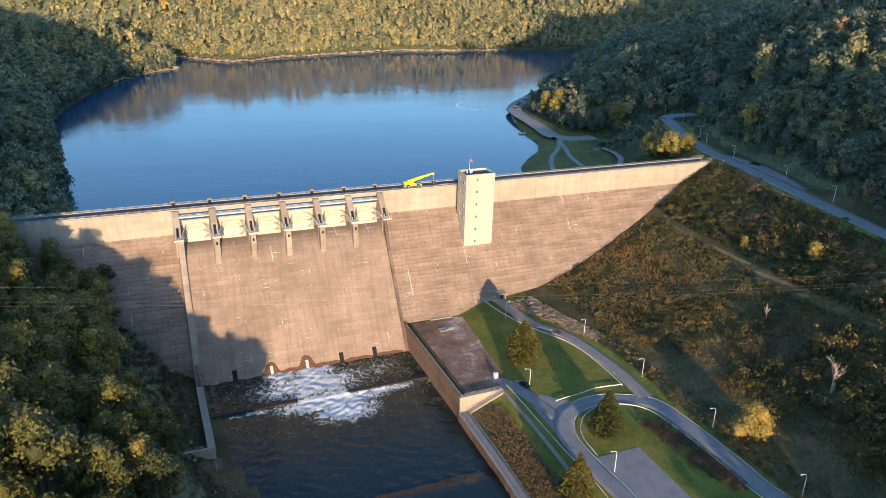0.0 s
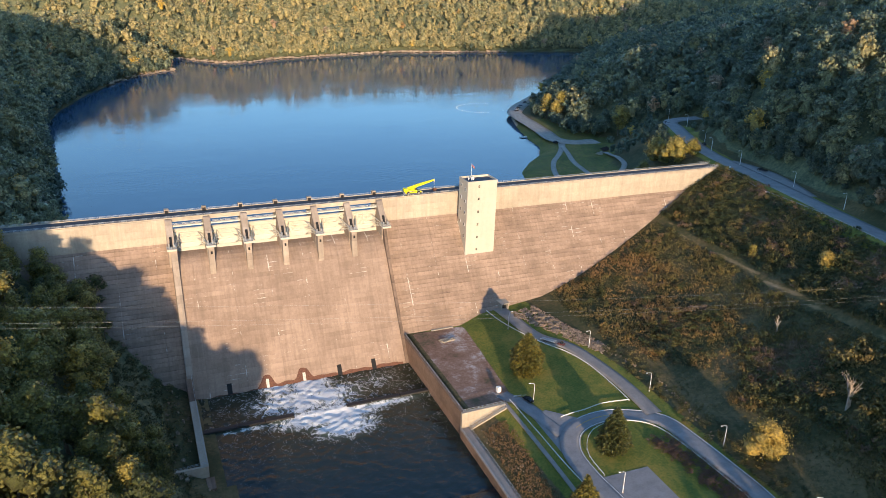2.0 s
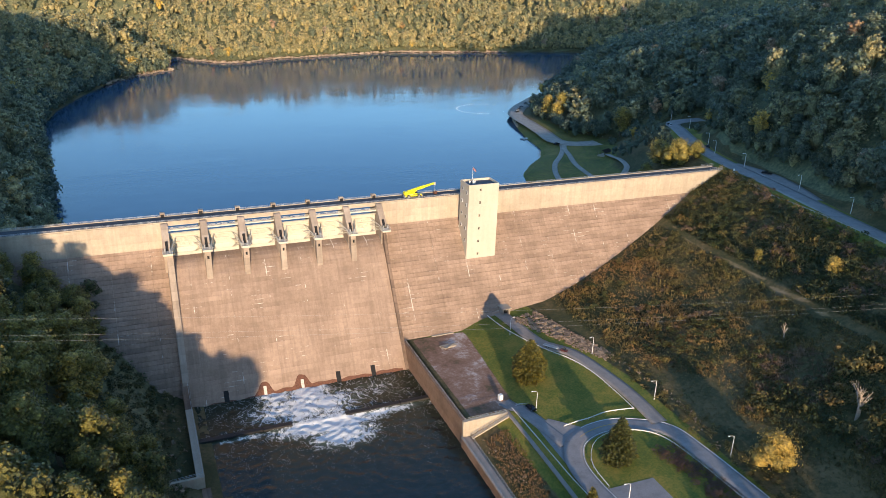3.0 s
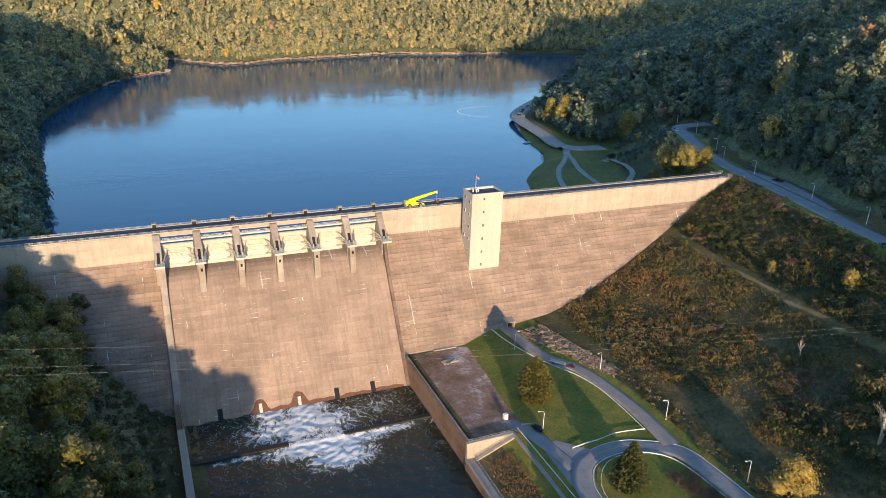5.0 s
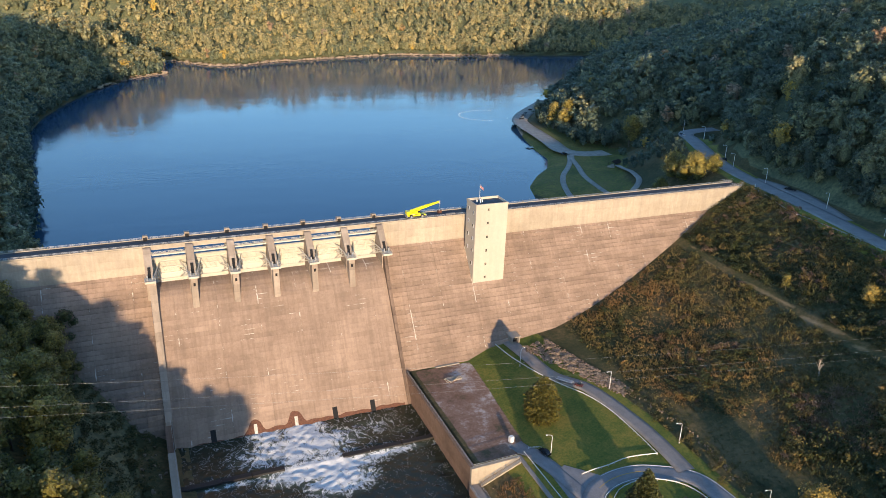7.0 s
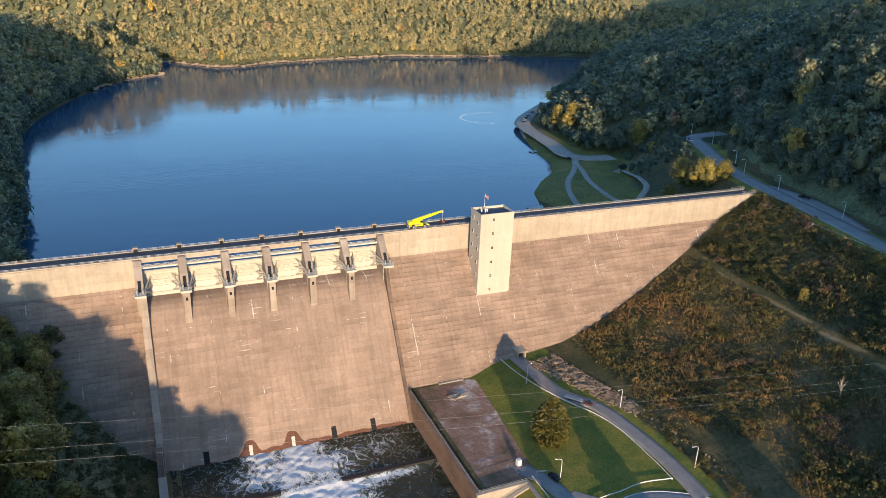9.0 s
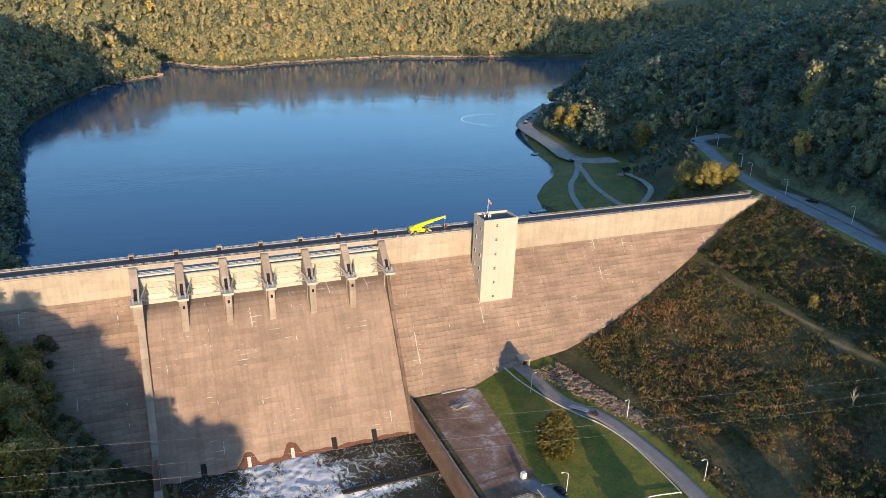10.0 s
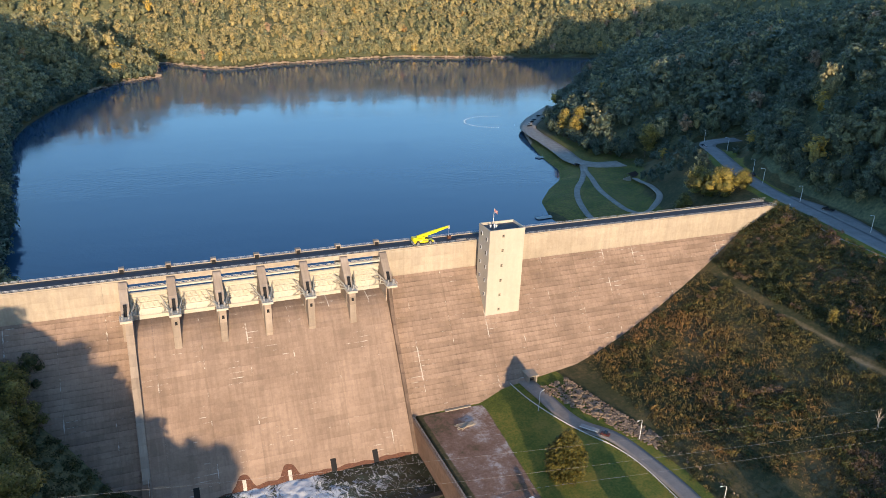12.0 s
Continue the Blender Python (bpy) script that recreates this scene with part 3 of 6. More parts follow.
# rusty water-line band at the toe, with humps over the running outlets
bm = bmesh.new()
prev = None
for x in np.arange(1.6, 88.4, 0.8):
    t = max(3.1 * math.exp(-((x - 30) / 2.6) ** 4), 3.6 * math.exp(-((x - 45) / 2.8) ** 4), 0) + 1.1 + 0.35 * math.sin(x * 0.7) * math.sin(x * 0.23) - (0.9 if x < 26 else 0)
    cur = [bm.verts.new((x, spill_y(z) - 0.03, z)) for z in (-1.0, max(t, -0.5))]
    if prev:
        bm.faces.new((prev[0], cur[0], cur[1], prev[1]))
    prev = cur
part("tide_stain", bm, RUST, dam, "rust-brown waterline stain")
for k in range(5):
    x = 15 + 15 * k
    bm = bmesh.new()
    y1, y0 = spill_y(3.6), spill_y(0.2)
    w = 0.6 if k in (1, 2) else 0.95
    box(bm, x - w, x + w, y0 - 0.05, y1 + 1.0, 0.0, 3.0 if k in (1, 2) else 3.6)
    for v in bm.verts:
        if v.co.y < y1:
            v.co.y = spill_y(v.co.z) - 0.05
    part("outlet", bm, BLACK if k not in (1, 2) else SPRAY, dam, "dark outlet" if k not in (1, 2) else "outlet running white with water")

# roadway deck, bridge and parapets
part("roadway", soft_box(-95, 284, 40.1, 46.9, DECKZ - 0.05, DECKZ + 0.12, 0), DECK, dam, "dark asphalt roadway")
for k in range(6):
    part("bridge_girder", soft_box(15 * k + 1.3, 15 * k + 13.7, 39.6, 40.4, 60.4, DECKZ + 0.05, 0.04), PALE, dam)
    part("bridge_deck", soft_box(15 * k + 1.3, 15 * k + 13.7, 39.5, 47.5, 61.2, DECKZ - 0.06, 0.0), PALE, dam)
for y, z0 in ((39.62, DECKZ), (47.2, DECKZ)):
    a = part("parapet", soft_box(-95, 284, y - 0.12, y + 0.18, z0 + 0.003, z0 + 0.48, 0.03), PALE, dam)
    for h in (0.80, 1.15):
        bm = bmesh.new()
        tube(bm, (-95, y, z0 + h), (284, y, z0 + h), 0.06, sides=5)
        part("rail", bm, GALV, dam)
    bm = bmesh.new()
    tube(bm, (0, 0, 0), (0, 0, 1.2), 0.06, sides=5)
    first = part("rail_post", bm, GALV, dam)
    first.location = (-93, y, z0)
    for x in np.arange(-90.5, 283.5, 2.5):
        again(first, dam, pose(float(x), y, z0))


def pier(x):
    """A gate pier with its sloped face, trunnion bracket, fin and hoist house on the deck."""
    p = holder("gate_pier", x, 0, 0)
    p.parent = dam
    end = abs(x - 45) > 44
    part("shaft", prism([(38.6, 61.7), (39.45, 61.7), (46.8, 61.1), (46.8, 44), (30.5, 44), (30.5, 53.0), (31.5, 54.4), (38.0, 61.3)], -1.35, 1.35), PIER, p)
    if not end:
        part("fin", prism([(30.6, 52.2), (27.3, 52.2), (26.2, 42.0), (spill_y(41.0), 41.0), (33, 41.0), (33, 52.2)], -1.15, 1.15), PIER, p)
        part("opening", soft_box(-0.40, 0.40, 26.95, 27.6, 49.3, 50.5, 0), BLACK, p, "dark square opening")
    part("bracket", soft_box(-1.9, 1.9, 26.9, 31.0, 52.3, 53.1, 0.06), CREAM, p, "cream trunnion bracket")
    part("doorway", prism([(30.4, 53.12), (32.3, 56.4), (32.9, 56.4), (33.5, 53.12)], -0.5, 0.5), BLACK, p, "dark access doorway")
    bm = bmesh.new()
    for sx in (-1.85, 1.85):
        tube(bm, (sx, 27.1, 54.2), (sx, 31.5, 54.2), 0.07)
        for y in (27.1, 28.6, 30.1):
            tube(bm, (sx, y, 53.1), (sx, y, 54.25), 0.06)
    for z in (53.65, 54.2):
        tube(bm, (-1.85, 27.1, z), (1.85, 27.1, z), 0.07)
    for sx in (-0.9, 0, 0.9):
        tube(bm, (sx, 27.1, 53.1), (sx, 27.1, 54.25), 0.06)
    part("platform_rail", bm, GALV, p)
    bm = bmesh.new()
    for sx in (-1.0, 1.0):
        tube(bm, (sx, 28.9, 53.7), (sx * 1.35, 28.9, 53.7), 0.55, sides=10)
        tube(bm, (sx * 0.9, 28.9, 53.1), (sx * 0.9, 28.9, 54.8), 0.3)
    part("trunnion", bm, GREYPAINT, p)
    h = part("hoist_house", prism([(45.9, DECKZ + 0.6), (45.9, 63.9), (47.7, 63.9), (47.9, 63.7), (47.9, DECKZ + 0.6)], -0.95, 0.95), PIER, p, "small concrete hoist housing")
    part("hatch", soft_box(-0.7, 0.7, 45.78, 45.92, DECKZ + 0.2, 63.4, 0), BLACK, h)
    return p


for k in range(7):
    pier(15.0 * k)


def gate(x):
    """A radial gate: curved skin, ribs, walkways and its splayed arms."""
    g = holder("radial_gate", x, 0, 0)
    g.parent = dam
    cy, cz, R, w = 29.2, 53.7, 10.4, 6.05
    arc = [radians(a) for a in np.linspace(-34, 22, 12)]
    prof = [(cy + R * math.cos(a), cz + R * math.sin(a)) for a in arc] + [(cy + (R + 0.15) * math.cos(a), cz + (R + 0.15) * math.sin(a)) for a in arc[::-1]]
    part("skin_plate", prism(prof, -w, w), CREAM, g, "cream painted skin plate")
    for a in (-28, -15, -2, 10, 21):
        t = radians(a)
        b = part("beam", soft_box(-w, w, -0.45, 0.0, -0.16, 0.16, 0.02), CREAM, g)
        b.matrix_local = pose(0, cy + R * math.cos(t), cz + R * math.sin(t), a)
    for sx in np.linspace(-w + 0.3, w - 0.3, 13):
        pr = [(cy + R * math.cos(a), cz + R * math.sin(a)) for a in arc] + [(cy + (R - 0.25) * math.cos(a), cz + (R - 0.25) * math.sin(a)) for a in arc[::-1]]
        part("rib", prism(pr, sx - 0.05, sx + 0.05), CREAM, g)
    for s in (-1, 1):
        bm = bmesh.new()
        hub = Vector((s * 6.2, cy, cz))
        ends = [Vector((s * 3.6, cy + (R - 0.4) * math.cos(radians(a)), cz + (R - 0.4) * math.sin(radians(a)))) for a in (-26, -8, 10)]
        for q in ends:
            tube(bm, hub, q, 0.24, 0.20)
        for f in (0.45, 0.75):
            m = [hub.lerp(q, f) for q in ends]
            tube(bm, m[0], m[1], 0.11)
            tube(bm, m[1], m[2], 0.11)
        tube(bm, hub.lerp(ends[0], 0.45), hub.lerp(ends[1], 0.75), 0.1)
        tube(bm, hub.lerp(ends[2], 0.45), hub.lerp(ends[1], 0.75), 0.1)
        part("gate_arm", bm, CREAM, g)
    bm = bmesh.new()
    for i in range(4):
        x0, x1 = -3.6 + 1.8 * i, -1.8 + 1.8 * i
        za, zb = (cz + R * math.sin(radians(-12)), cz + R * math.sin(radians(8)))
        ya, yb = (cy + (R - 0.6) * math.cos(radians(-12)), cy + (R - 0.6) * math.cos(radians(8)))
        tube(bm, (x0, ya, za), (x1, yb, zb), 0.09)
        tube(bm, (x1, ya, za), (x0, yb, zb), 0.09)
    part("bracing", bm, CREAM, g)
    part("catwalk", soft_box(-w, w, 37.6, 38.5, 58.8, 59.4, 0.03), CREAM, g, "cream catwalk girder")
    bm = bmesh.new()
    for i in range(8):
        xa, xb = -w + i * w / 4, -w + (i + 1) * w / 4
        tube(bm, (xa, 37.6, 59.4 + 0.95 * (i % 2)), (xb, 37.6, 60.35 - 0.95 * (i % 2)), 0.06)
    for sx in np.linspace(-w, w, 9):
        tube(bm, (sx, 37.6, 59.4), (sx, 37.6, 60.35), 0.06)
    for z in (59.85, 60.35):
        tube(bm, (-w, 37.6, z), (w, 37.6, z), 0.07)
    part("catwalk_rail", bm, CREAM, g)


for k in range(6):
    gate(7.5 + 15 * k)


# ---- lift tower on the dam's face ----
def tower():
    t = tagged(holder("elevator_tower", 136.0, 27.2, 0), "pale concrete elevator tower on the dam face", "tower")
    top, deep = 69.1, 9.7
    part("shaft", soft_box(-7.4, 7.4, 0, deep, 10, top, 0.06), TOWER, t)
    part("link_wall", soft_box(-5.5, 5.5, deep - 0.1, 12.3, 12, DECKZ, 0), TOWER, t)
    for n, b in (("parapet", (-7.5, 7.5, -0.1, 0.35, top, top + 1.1)), ("parapet", (-7.5, 7.5, deep - 0.3, deep + 0.1, top, top + 1.1)), ("parapet", (-7.5, -7.05, 0.36, deep - 0.31, top, top + 1.1)), ("parapet", (7.05, 7.5, 0.36, deep - 0.31, top, top + 1.1))):
        part(n, soft_box(*b, 0.04), TOWER, t)
    part("roof", soft_box(-7.04, 7.04, 0.36, deep - 0.32, top + 0.005, top + 0.12, 0), ROOFING, t, "dark flat roofing")
    for z in (36.9, 43.1, 49.3, 55.5, 61.7, 67.6):
        w = part("window", soft_box(-2.16, -1.24, -0.05, 0.05, z - 0.62, z + 0.62, 0.02), PALE, t, "small framed window")
        for sx in (-1.91, -1.49):
            for sz in (-0.28, 0.28):
                part("pane", soft_box(sx - 0.17, sx + 0.17, -0.075, -0.045, z + sz - 0.23, z + sz + 0.23, 0), GLASS, w)
    for k, (y, z) in enumerate(((2.4, 66.0), (7.0, 67.0), (2.4, 60.4), (7.0, 61.2), (2.4, 54.8), (7.0, 55.4), (2.4, 49.2), (7.0, 49.6), (2.4, 43.4))):
        w = part("window", soft_box(-7.47, -7.38, y - 0.7, y + 0.7, z - 0.8, z + 0.8, 0.02), WHITE, t)
        part("pane", soft_box(-7.50, -7.46, y - 0.1, y + 0.58, z - 0.68, z + 0.68, 0), GLASS, w)
    bm = bmesh.new()
    tube(bm, (-2.5, 7.5, top), (-2.5, 7.5, top + 7.4), 0.09, 0.05)
    part("flagpole", bm, WHITE, t)
    bm = bmesh.new()
    rows = [[bm.verts.new((-2.45 + 0.28 * i, 7.5 + 0.16 * math.sin(i * 1.2), top + 7.2 - 0.62 * i * 0.42 - 1.2 * j)) for i in range(7)] for j in range(2)]
    for i in range(6):
        bm.faces.new((rows[0][i], rows[0][i + 1], rows[1][i + 1], rows[1][i]))
    bmesh.ops.solidify(bm, geom=bm.faces[:], thickness=0.03)
    part("flag", bm, plain("flag_cloth", (0.55, 0.30, 0.32), 0.9, vary=0.4, scale=1.2), t, "pale red and white flag")
    for x, y, h in ((-4.4, 6, 0.9), (-3.2, 5, 1.4), (-2.2, 5.4, 1.0)):
        bm = bmesh.new()
        tube(bm, (x, y, top + 0.1), (x, y, top + 0.1 + h), 0.28, 0.28, 8)
        tube(bm, (x, y, top + 0.1 + h), (x, y, top + 0.35 + h), 0.42, 0.2, 8)
        part("roof_vent", bm, WHITE, t)


tower()


# ---- roads and paved ground ----
def paving(ob, label, category):
    return tagged(ob, label, category, kind="structure")


OUTER = spline([(176, -300), (166, -200), (156.6, -150), (156, -130), (155, -106), (152.8, -92), (142.7, -83.5), (135.6, -81.0), (128.3, -81.2), (122, -83.8), (118, -88.3), (115.3, -95), (114.5, -104.8), (115, -117), (115.4, -130), (112, -150), (96, -220)], 1.5)
SERVICE = spline([(139.5, 11), (140.5, 0), (142.6, -20), (150.5, -34.5), (153.6, -57), (154, -72), (153, -88)], 1.5)
ACCESS = spline([(111, -50), (113.5, -60), (116, -72), (118, -84)], 1.5)
paving(strip("road_upper", UPPER, 10.0, ASPHALT, 0.15), "grey asphalt road past the dam's end", "road")
paving(strip("road_loop", OUTER, 7.0, ASPHALT, 0.16), "grey two-lane loop road with painted lines", "road")
paving(strip("road_service", SERVICE, 6.2, OLDROAD, 0.10), "pale worn service road to the dam's foot", "road")
paving(strip("road_access", ACCESS, 5.6, ASPHALT, 0.07), "grey access lane to the gravel apron", "road")
paving(strip("footpath", spline([(108.6, -57), (108.2, -79), (107.6, -101), (106.6, -125)], 2), 1.5, OLDROAD, 0.10), "narrow pale footpath on the bank", "path")


# ---- trees ----
def clump_cloud(rng, blobs, per, leaf, flat=0.0):
    """Leaf clumps (quads) on lumpy balls: arrays of corners and a shade for each."""
    out = []
    for cx, cy, cz, rx, rz in blobs:
        n = per
        u = rng.normal(size=(n, 3))
        u[:, 2] = np.where(u[:, 2] < -0.45, -u[:, 2], u[:, 2])
        u /= np.linalg.norm(u, axis=1)[:, None]
        r = rng.uniform(0.8, 1.32, n)[:, None]
        c = np.array((cx, cy, cz)) + u * r * np.array((rx, rx, rz))
        nrm = u + rng.normal(scale=0.55, size=(n, 3)) + np.array((0, 0, 0.25))
        nrm /= np.linalg.norm(nrm, axis=1)[:, None]
        a = np.cross(nrm, rng.normal(size=(n, 3)))
        a /= np.linalg.norm(a, axis=1)[:, None]
        b = np.cross(nrm, a)
        s = rng.uniform(0.6, 1.25, n)[:, None] * leaf
        k = rng.uniform(0.55, 1.0, (n, 1))
        out.append(np.stack([c - a * s - b * s * k * 0.5, c + a * s * 0.35 - b * s * k, c + a * s + b * s * k * 0.4, c - a * s * 0.3 + b * s * k], 1))
    return np.concatenate(out)


def crown_blobs(rng, n, height, radius, low=0.35):
    """Where a broad-leaved crown's masses sit."""
    out = []
    for k in range(n):
        f = (k + rng.uniform(0.1, 0.9)) / n
        z = height * (low + (0.93 - low) * f)
        reach = radius * math.sqrt(max(0.05, 1 - ((f - 0.42) / 0.66) ** 2)) * 0.68
        a = rng.uniform(0, 2 * math.pi) + k * 2.4
        rr = reach * rng.uniform(0.35, 1.0) * (1 - 0.75 * f ** 3)
        s = radius * rng.uniform(0.30, 0.48)
        out.append((rr * math.cos(a), rr * math.sin(a), z, s, s * rng.uniform(0.65, 0.9)))
    return out


def lump(rings, segs):
    """Corners on a unit ball and its quads: the pieces that crowns are massed from."""
    v, q = [(0, 0, 1)], []
    for r in range(1, rings + 1):
        a = math.pi * r / (rings + 1)
        v += [(math.sin(a) * math.cos(2 * math.pi * (k + 0.5 * r) / segs), math.sin(a) * math.sin(2 * math.pi * (k + 0.5 * r) / segs), math.cos(a)) for k in range(segs)]
    v.append((0, 0, -1))
    for k in range(0, segs, 2):
        q.append((0, 1 + k, 1 + (k + 1) % segs, 1 + (k + 2) % segs))
        b = 1 + (rings - 1) * segs
        q.append((len(v) - 1, b + (k + 2) % segs, b + (k + 1) % segs, b + k))
    for r in range(rings - 1):
        b = 1 + r * segs
        q += [(b + k, b + segs + k, b + segs + (k + 1) % segs, b + (k + 1) % segs) for k in range(segs)]
    return np.array(v), np.array(q)


def crown_mass(rng, blobs, ball, sprays, leaf, core=False):
    """A crown: uneven lumps of foliage with sprays of leaf clumps standing out of them."""
    bv, bq = ball
    V, Q, n = [], [], 0
    for x, y, z, rx, rz in blobs:
        V.append(bv * rng.uniform(0.55, 1.2, (len(bv), 1)) * np.array((rx, rx, rz)) * (0.74 if core else 0.84) + np.array((x, y, z)))
        Q.append(bq + n)
        n += len(bv)
    if sprays:
        c = clump_cloud(rng, blobs, sprays, leaf).reshape(-1, 3)
        V.append(c)
        Q.append(np.arange(len(c)).reshape(-1, 4) + n)
    return np.concatenate(V), np.concatenate(Q)


def dome(rng, n, height, radius):
    """The masses of a crown that stands in a closed wood: a full core, and lobes round its upper half."""
    out = [(0, 0, height * 0.50, radius * 0.80, height * 0.40)]
    for k in range(n):
        f = (k + 0.5) / n
        a = 2.4 * k + rng.uniform(-0.5, 0.5)
        r = radius * 0.66 * math.sqrt(1 - 0.92 * f) * rng.uniform(0.85, 1.15)
        s = radius * rng.uniform(0.34, 0.46)
        out.append((r * math.cos(a), r * math.sin(a), height * (0.50 + 0.40 * f) * rng.uniform(0.94, 1.06), s, s * rng.uniform(0.7, 0.95)))
    return out


RNG = np.random.default_rng(7)
ROUGH_BALL = lump(2, 6)
FAR = [crown_mass(RNG, dome(RNG, 4, 17, 6.4), ROUGH_BALL, 11, 1.1, True) for _ in range(16)]
MID = [crown_mass(RNG, dome(RNG, 7, 18, 5.8), ROUGH_BALL, 28, 0.62, True) for _ in range(16)]


def woods(name, spots, kinds, label):
    """One mesh of many standing trees: x, y, size, hue."""
    verts, quads, tint, n = [], [], [], 0
    for x, y, z, s, hue in spots:
        c, q = kinds[int(RNG.integers(len(kinds)))]
        a = RNG.uniform(0, 2 * math.pi)
        ca, sa = math.cos(a), math.sin(a)
        v = c * s * np.array((1.0, 1.0, RNG.uniform(0.85, 1.15)))
        verts.append(np.column_stack([v[:, 0] * ca - v[:, 1] * sa + x, v[:, 0] * sa + v[:, 1] * ca + y, v[:, 2] + z - 0.4]))
        quads.append(q + n)
        tint.append(np.full(len(q), hue))
        n += len(v)
    me = array_mesh(name, np.concatenate(verts), np.concatenate(quads), HAZED_LEAF, np.concatenate(tint))
    return tagged(new(name, me), label, "woods", kind="stuff")


# The offset also carries light: darker tints on shaded hills, paler on hazy ones.
def hue(n, tint_shift=0.0):
    h = np.clip(RNG.normal(0.36 + tint_shift, 0.10, n), 0.02, 0.63)
    odd = RNG.uniform(size=n)
    return np.where(odd > 0.984, RNG.uniform(0.82, 1.0, n), np.where(odd < 0.012, 0.76, h))


def scatter(x0, x1, y0, y1, gap, keep):
    xs, ys = np.arange(x0, x1, gap), np.arange(y0, y1, gap)
    X, Y = np.meshgrid(xs, ys)
    X, Y = X.ravel() + RNG.uniform(-0.45, 0.45, X.size) * gap, Y.ravel() + RNG.uniform(-0.45, 0.45, X.size) * gap
    ok = keep(X, Y)
    X, Y = X[ok], Y[ok]
    return X, Y, land(X, Y)


def in_view(X, Y, pad=25):
    """The part of the valley that the flight looks over."""
    fx, fy = X + 12, Y + 280
    return (fx > -0.16 * fy - pad) & (fx < 1.45 * fy + pad)


def clear_right(X, Y):
    """Open ground by the upper road."""
    e = foot_dist(X, Y)
    return e > 3 + 5 * sstep(-45, -5, Y) * sstep(85, 55, Y)


def spots(X, Y, Z, smin, smax, tint_shift=0.0):
    return np.column_stack([X, Y, Z, RNG.uniform(smin, smax, len(X)), hue(len(X), tint_shift)])


def high(X, Y):
    """Thins the tops that stand above the flight's view."""
    return (land(X, Y) < 172 - 0.056 * np.hypot(X, Y + 240)) | (RNG.uniform(size=X.shape) < 0.3)


woods("far_woods", spots(*scatter(-140, 1500, 742, 1330, 10.8, lambda X, Y: (shore_dist(X, Y) > 3.5) & in_view(X, Y) & ((X > 15) | (Y > 850)) & (Y > 742 + 0.1 * np.maximum(X - 600, 0)) & high(X, Y)), 0.75, 1.2, 0.17), FAR, "autumn hardwood forest on the far shore hills")
left_side = lambda X, Y: (shore_dist(X, Y) > 1.2) & (X < 60) & in_view(X, Y, 30)
woods("left_woods", spots(*scatter(-330, 60, 60, 420, 8.8, left_side), 0.75, 1.45, 0.05), MID, "dense hardwood forest on the hillside above the lake")
woods("left_far_woods", spots(*scatter(-250, 60, 420, 860, 9.2, left_side), 0.7, 1.2, 0.14), FAR, "hardwood forest turning yellow on the headland")
right_side = lambda X, Y: clear_right(X, Y) & in_view(X, Y, 30) & high(X, Y)
woods("right_woods", spots(*scatter(280, 800, -160, 190, 9.2, right_side), 0.7, 1.4, -0.06), MID, "dense shaded hardwood forest on the hillside")
woods("right_mid_woods", spots(*scatter(280, 900, 190, 470, 9.2, right_side), 0.7, 1.3, -0.07), FAR, "dense shaded hardwood forest above the beach road")
woods("right_far_woods", spots(*scatter(330, 1250, 470, 760, 11.5, lambda X, Y: right_side(X, Y) & (shore_dist(X, Y) > 3)), 0.85, 1.4, -0.08), FAR, "shaded hardwood forest on the peninsula")
woods("shade_ridge_woods", spots(*scatter(108, 620, -470, -120, 18, lambda X, Y: (X > 112) & ((Y < -225) | (foot_dist(X, Y) > 8))), 1.0, 1.5), FAR, "hardwood forest on the unseen ridge that shades the valley")
woods("slope_woods", spots(*scatter(292, 352, 112, 222, 5.5, lambda X, Y: (dist_line(X, Y, ROAD_PTS)[0] > 11) & (foot_dist(X, Y) < 0) & (np.hypot(X - 302, Y - 172) > 15) & (land(X, Y) > 36.5) & (np.hypot(X - 296, Y - 95) > 22) & (RNG.uniform(size=X.shape) < 0.4)), 0.3, 0.6, -0.2), FAR, "dark green trees on the slope below the road")
woods("edge_woods", spots(*scatter(270, 420, -120, 230, 4.6, lambda X, Y: (foot_dist(X, Y) > 2.0 + 5 * sstep(-45, -5, Y) * sstep(85, 55, Y)) & (foot_dist(X, Y) < 15) & (RNG.uniform(size=X.shape) < 0.8)), 0.32, 0.75, -0.10), MID, "young trees and bushes at the wood's edge")
for name, box_, keep in (("far_shore_trees", (-60, 900, 735, 900), lambda X, Y: (shore_dist(X, Y) > 1.5) & (shore_dist(X, Y) < 11) & (Y > 742)),
                         ("left_shore_trees", (-100, 60, 60, 740), lambda X, Y: (shore_dist(X, Y) > -1.0) & (shore_dist(X, Y) < 9) & (X < 60)),
                         ("right_shore_trees", (330, 700, 400, 760), lambda X, Y: (shore_dist(X, Y) > 0.5) & (shore_dist(X, Y) < 9) & (X > 398))):
    woods(name, spots(*scatter(*box_, 4.8, keep), 0.45, 0.9, 0.12 if name[0] == "f" else -0.16), FAR, "low trees and bushes at the water's edge")


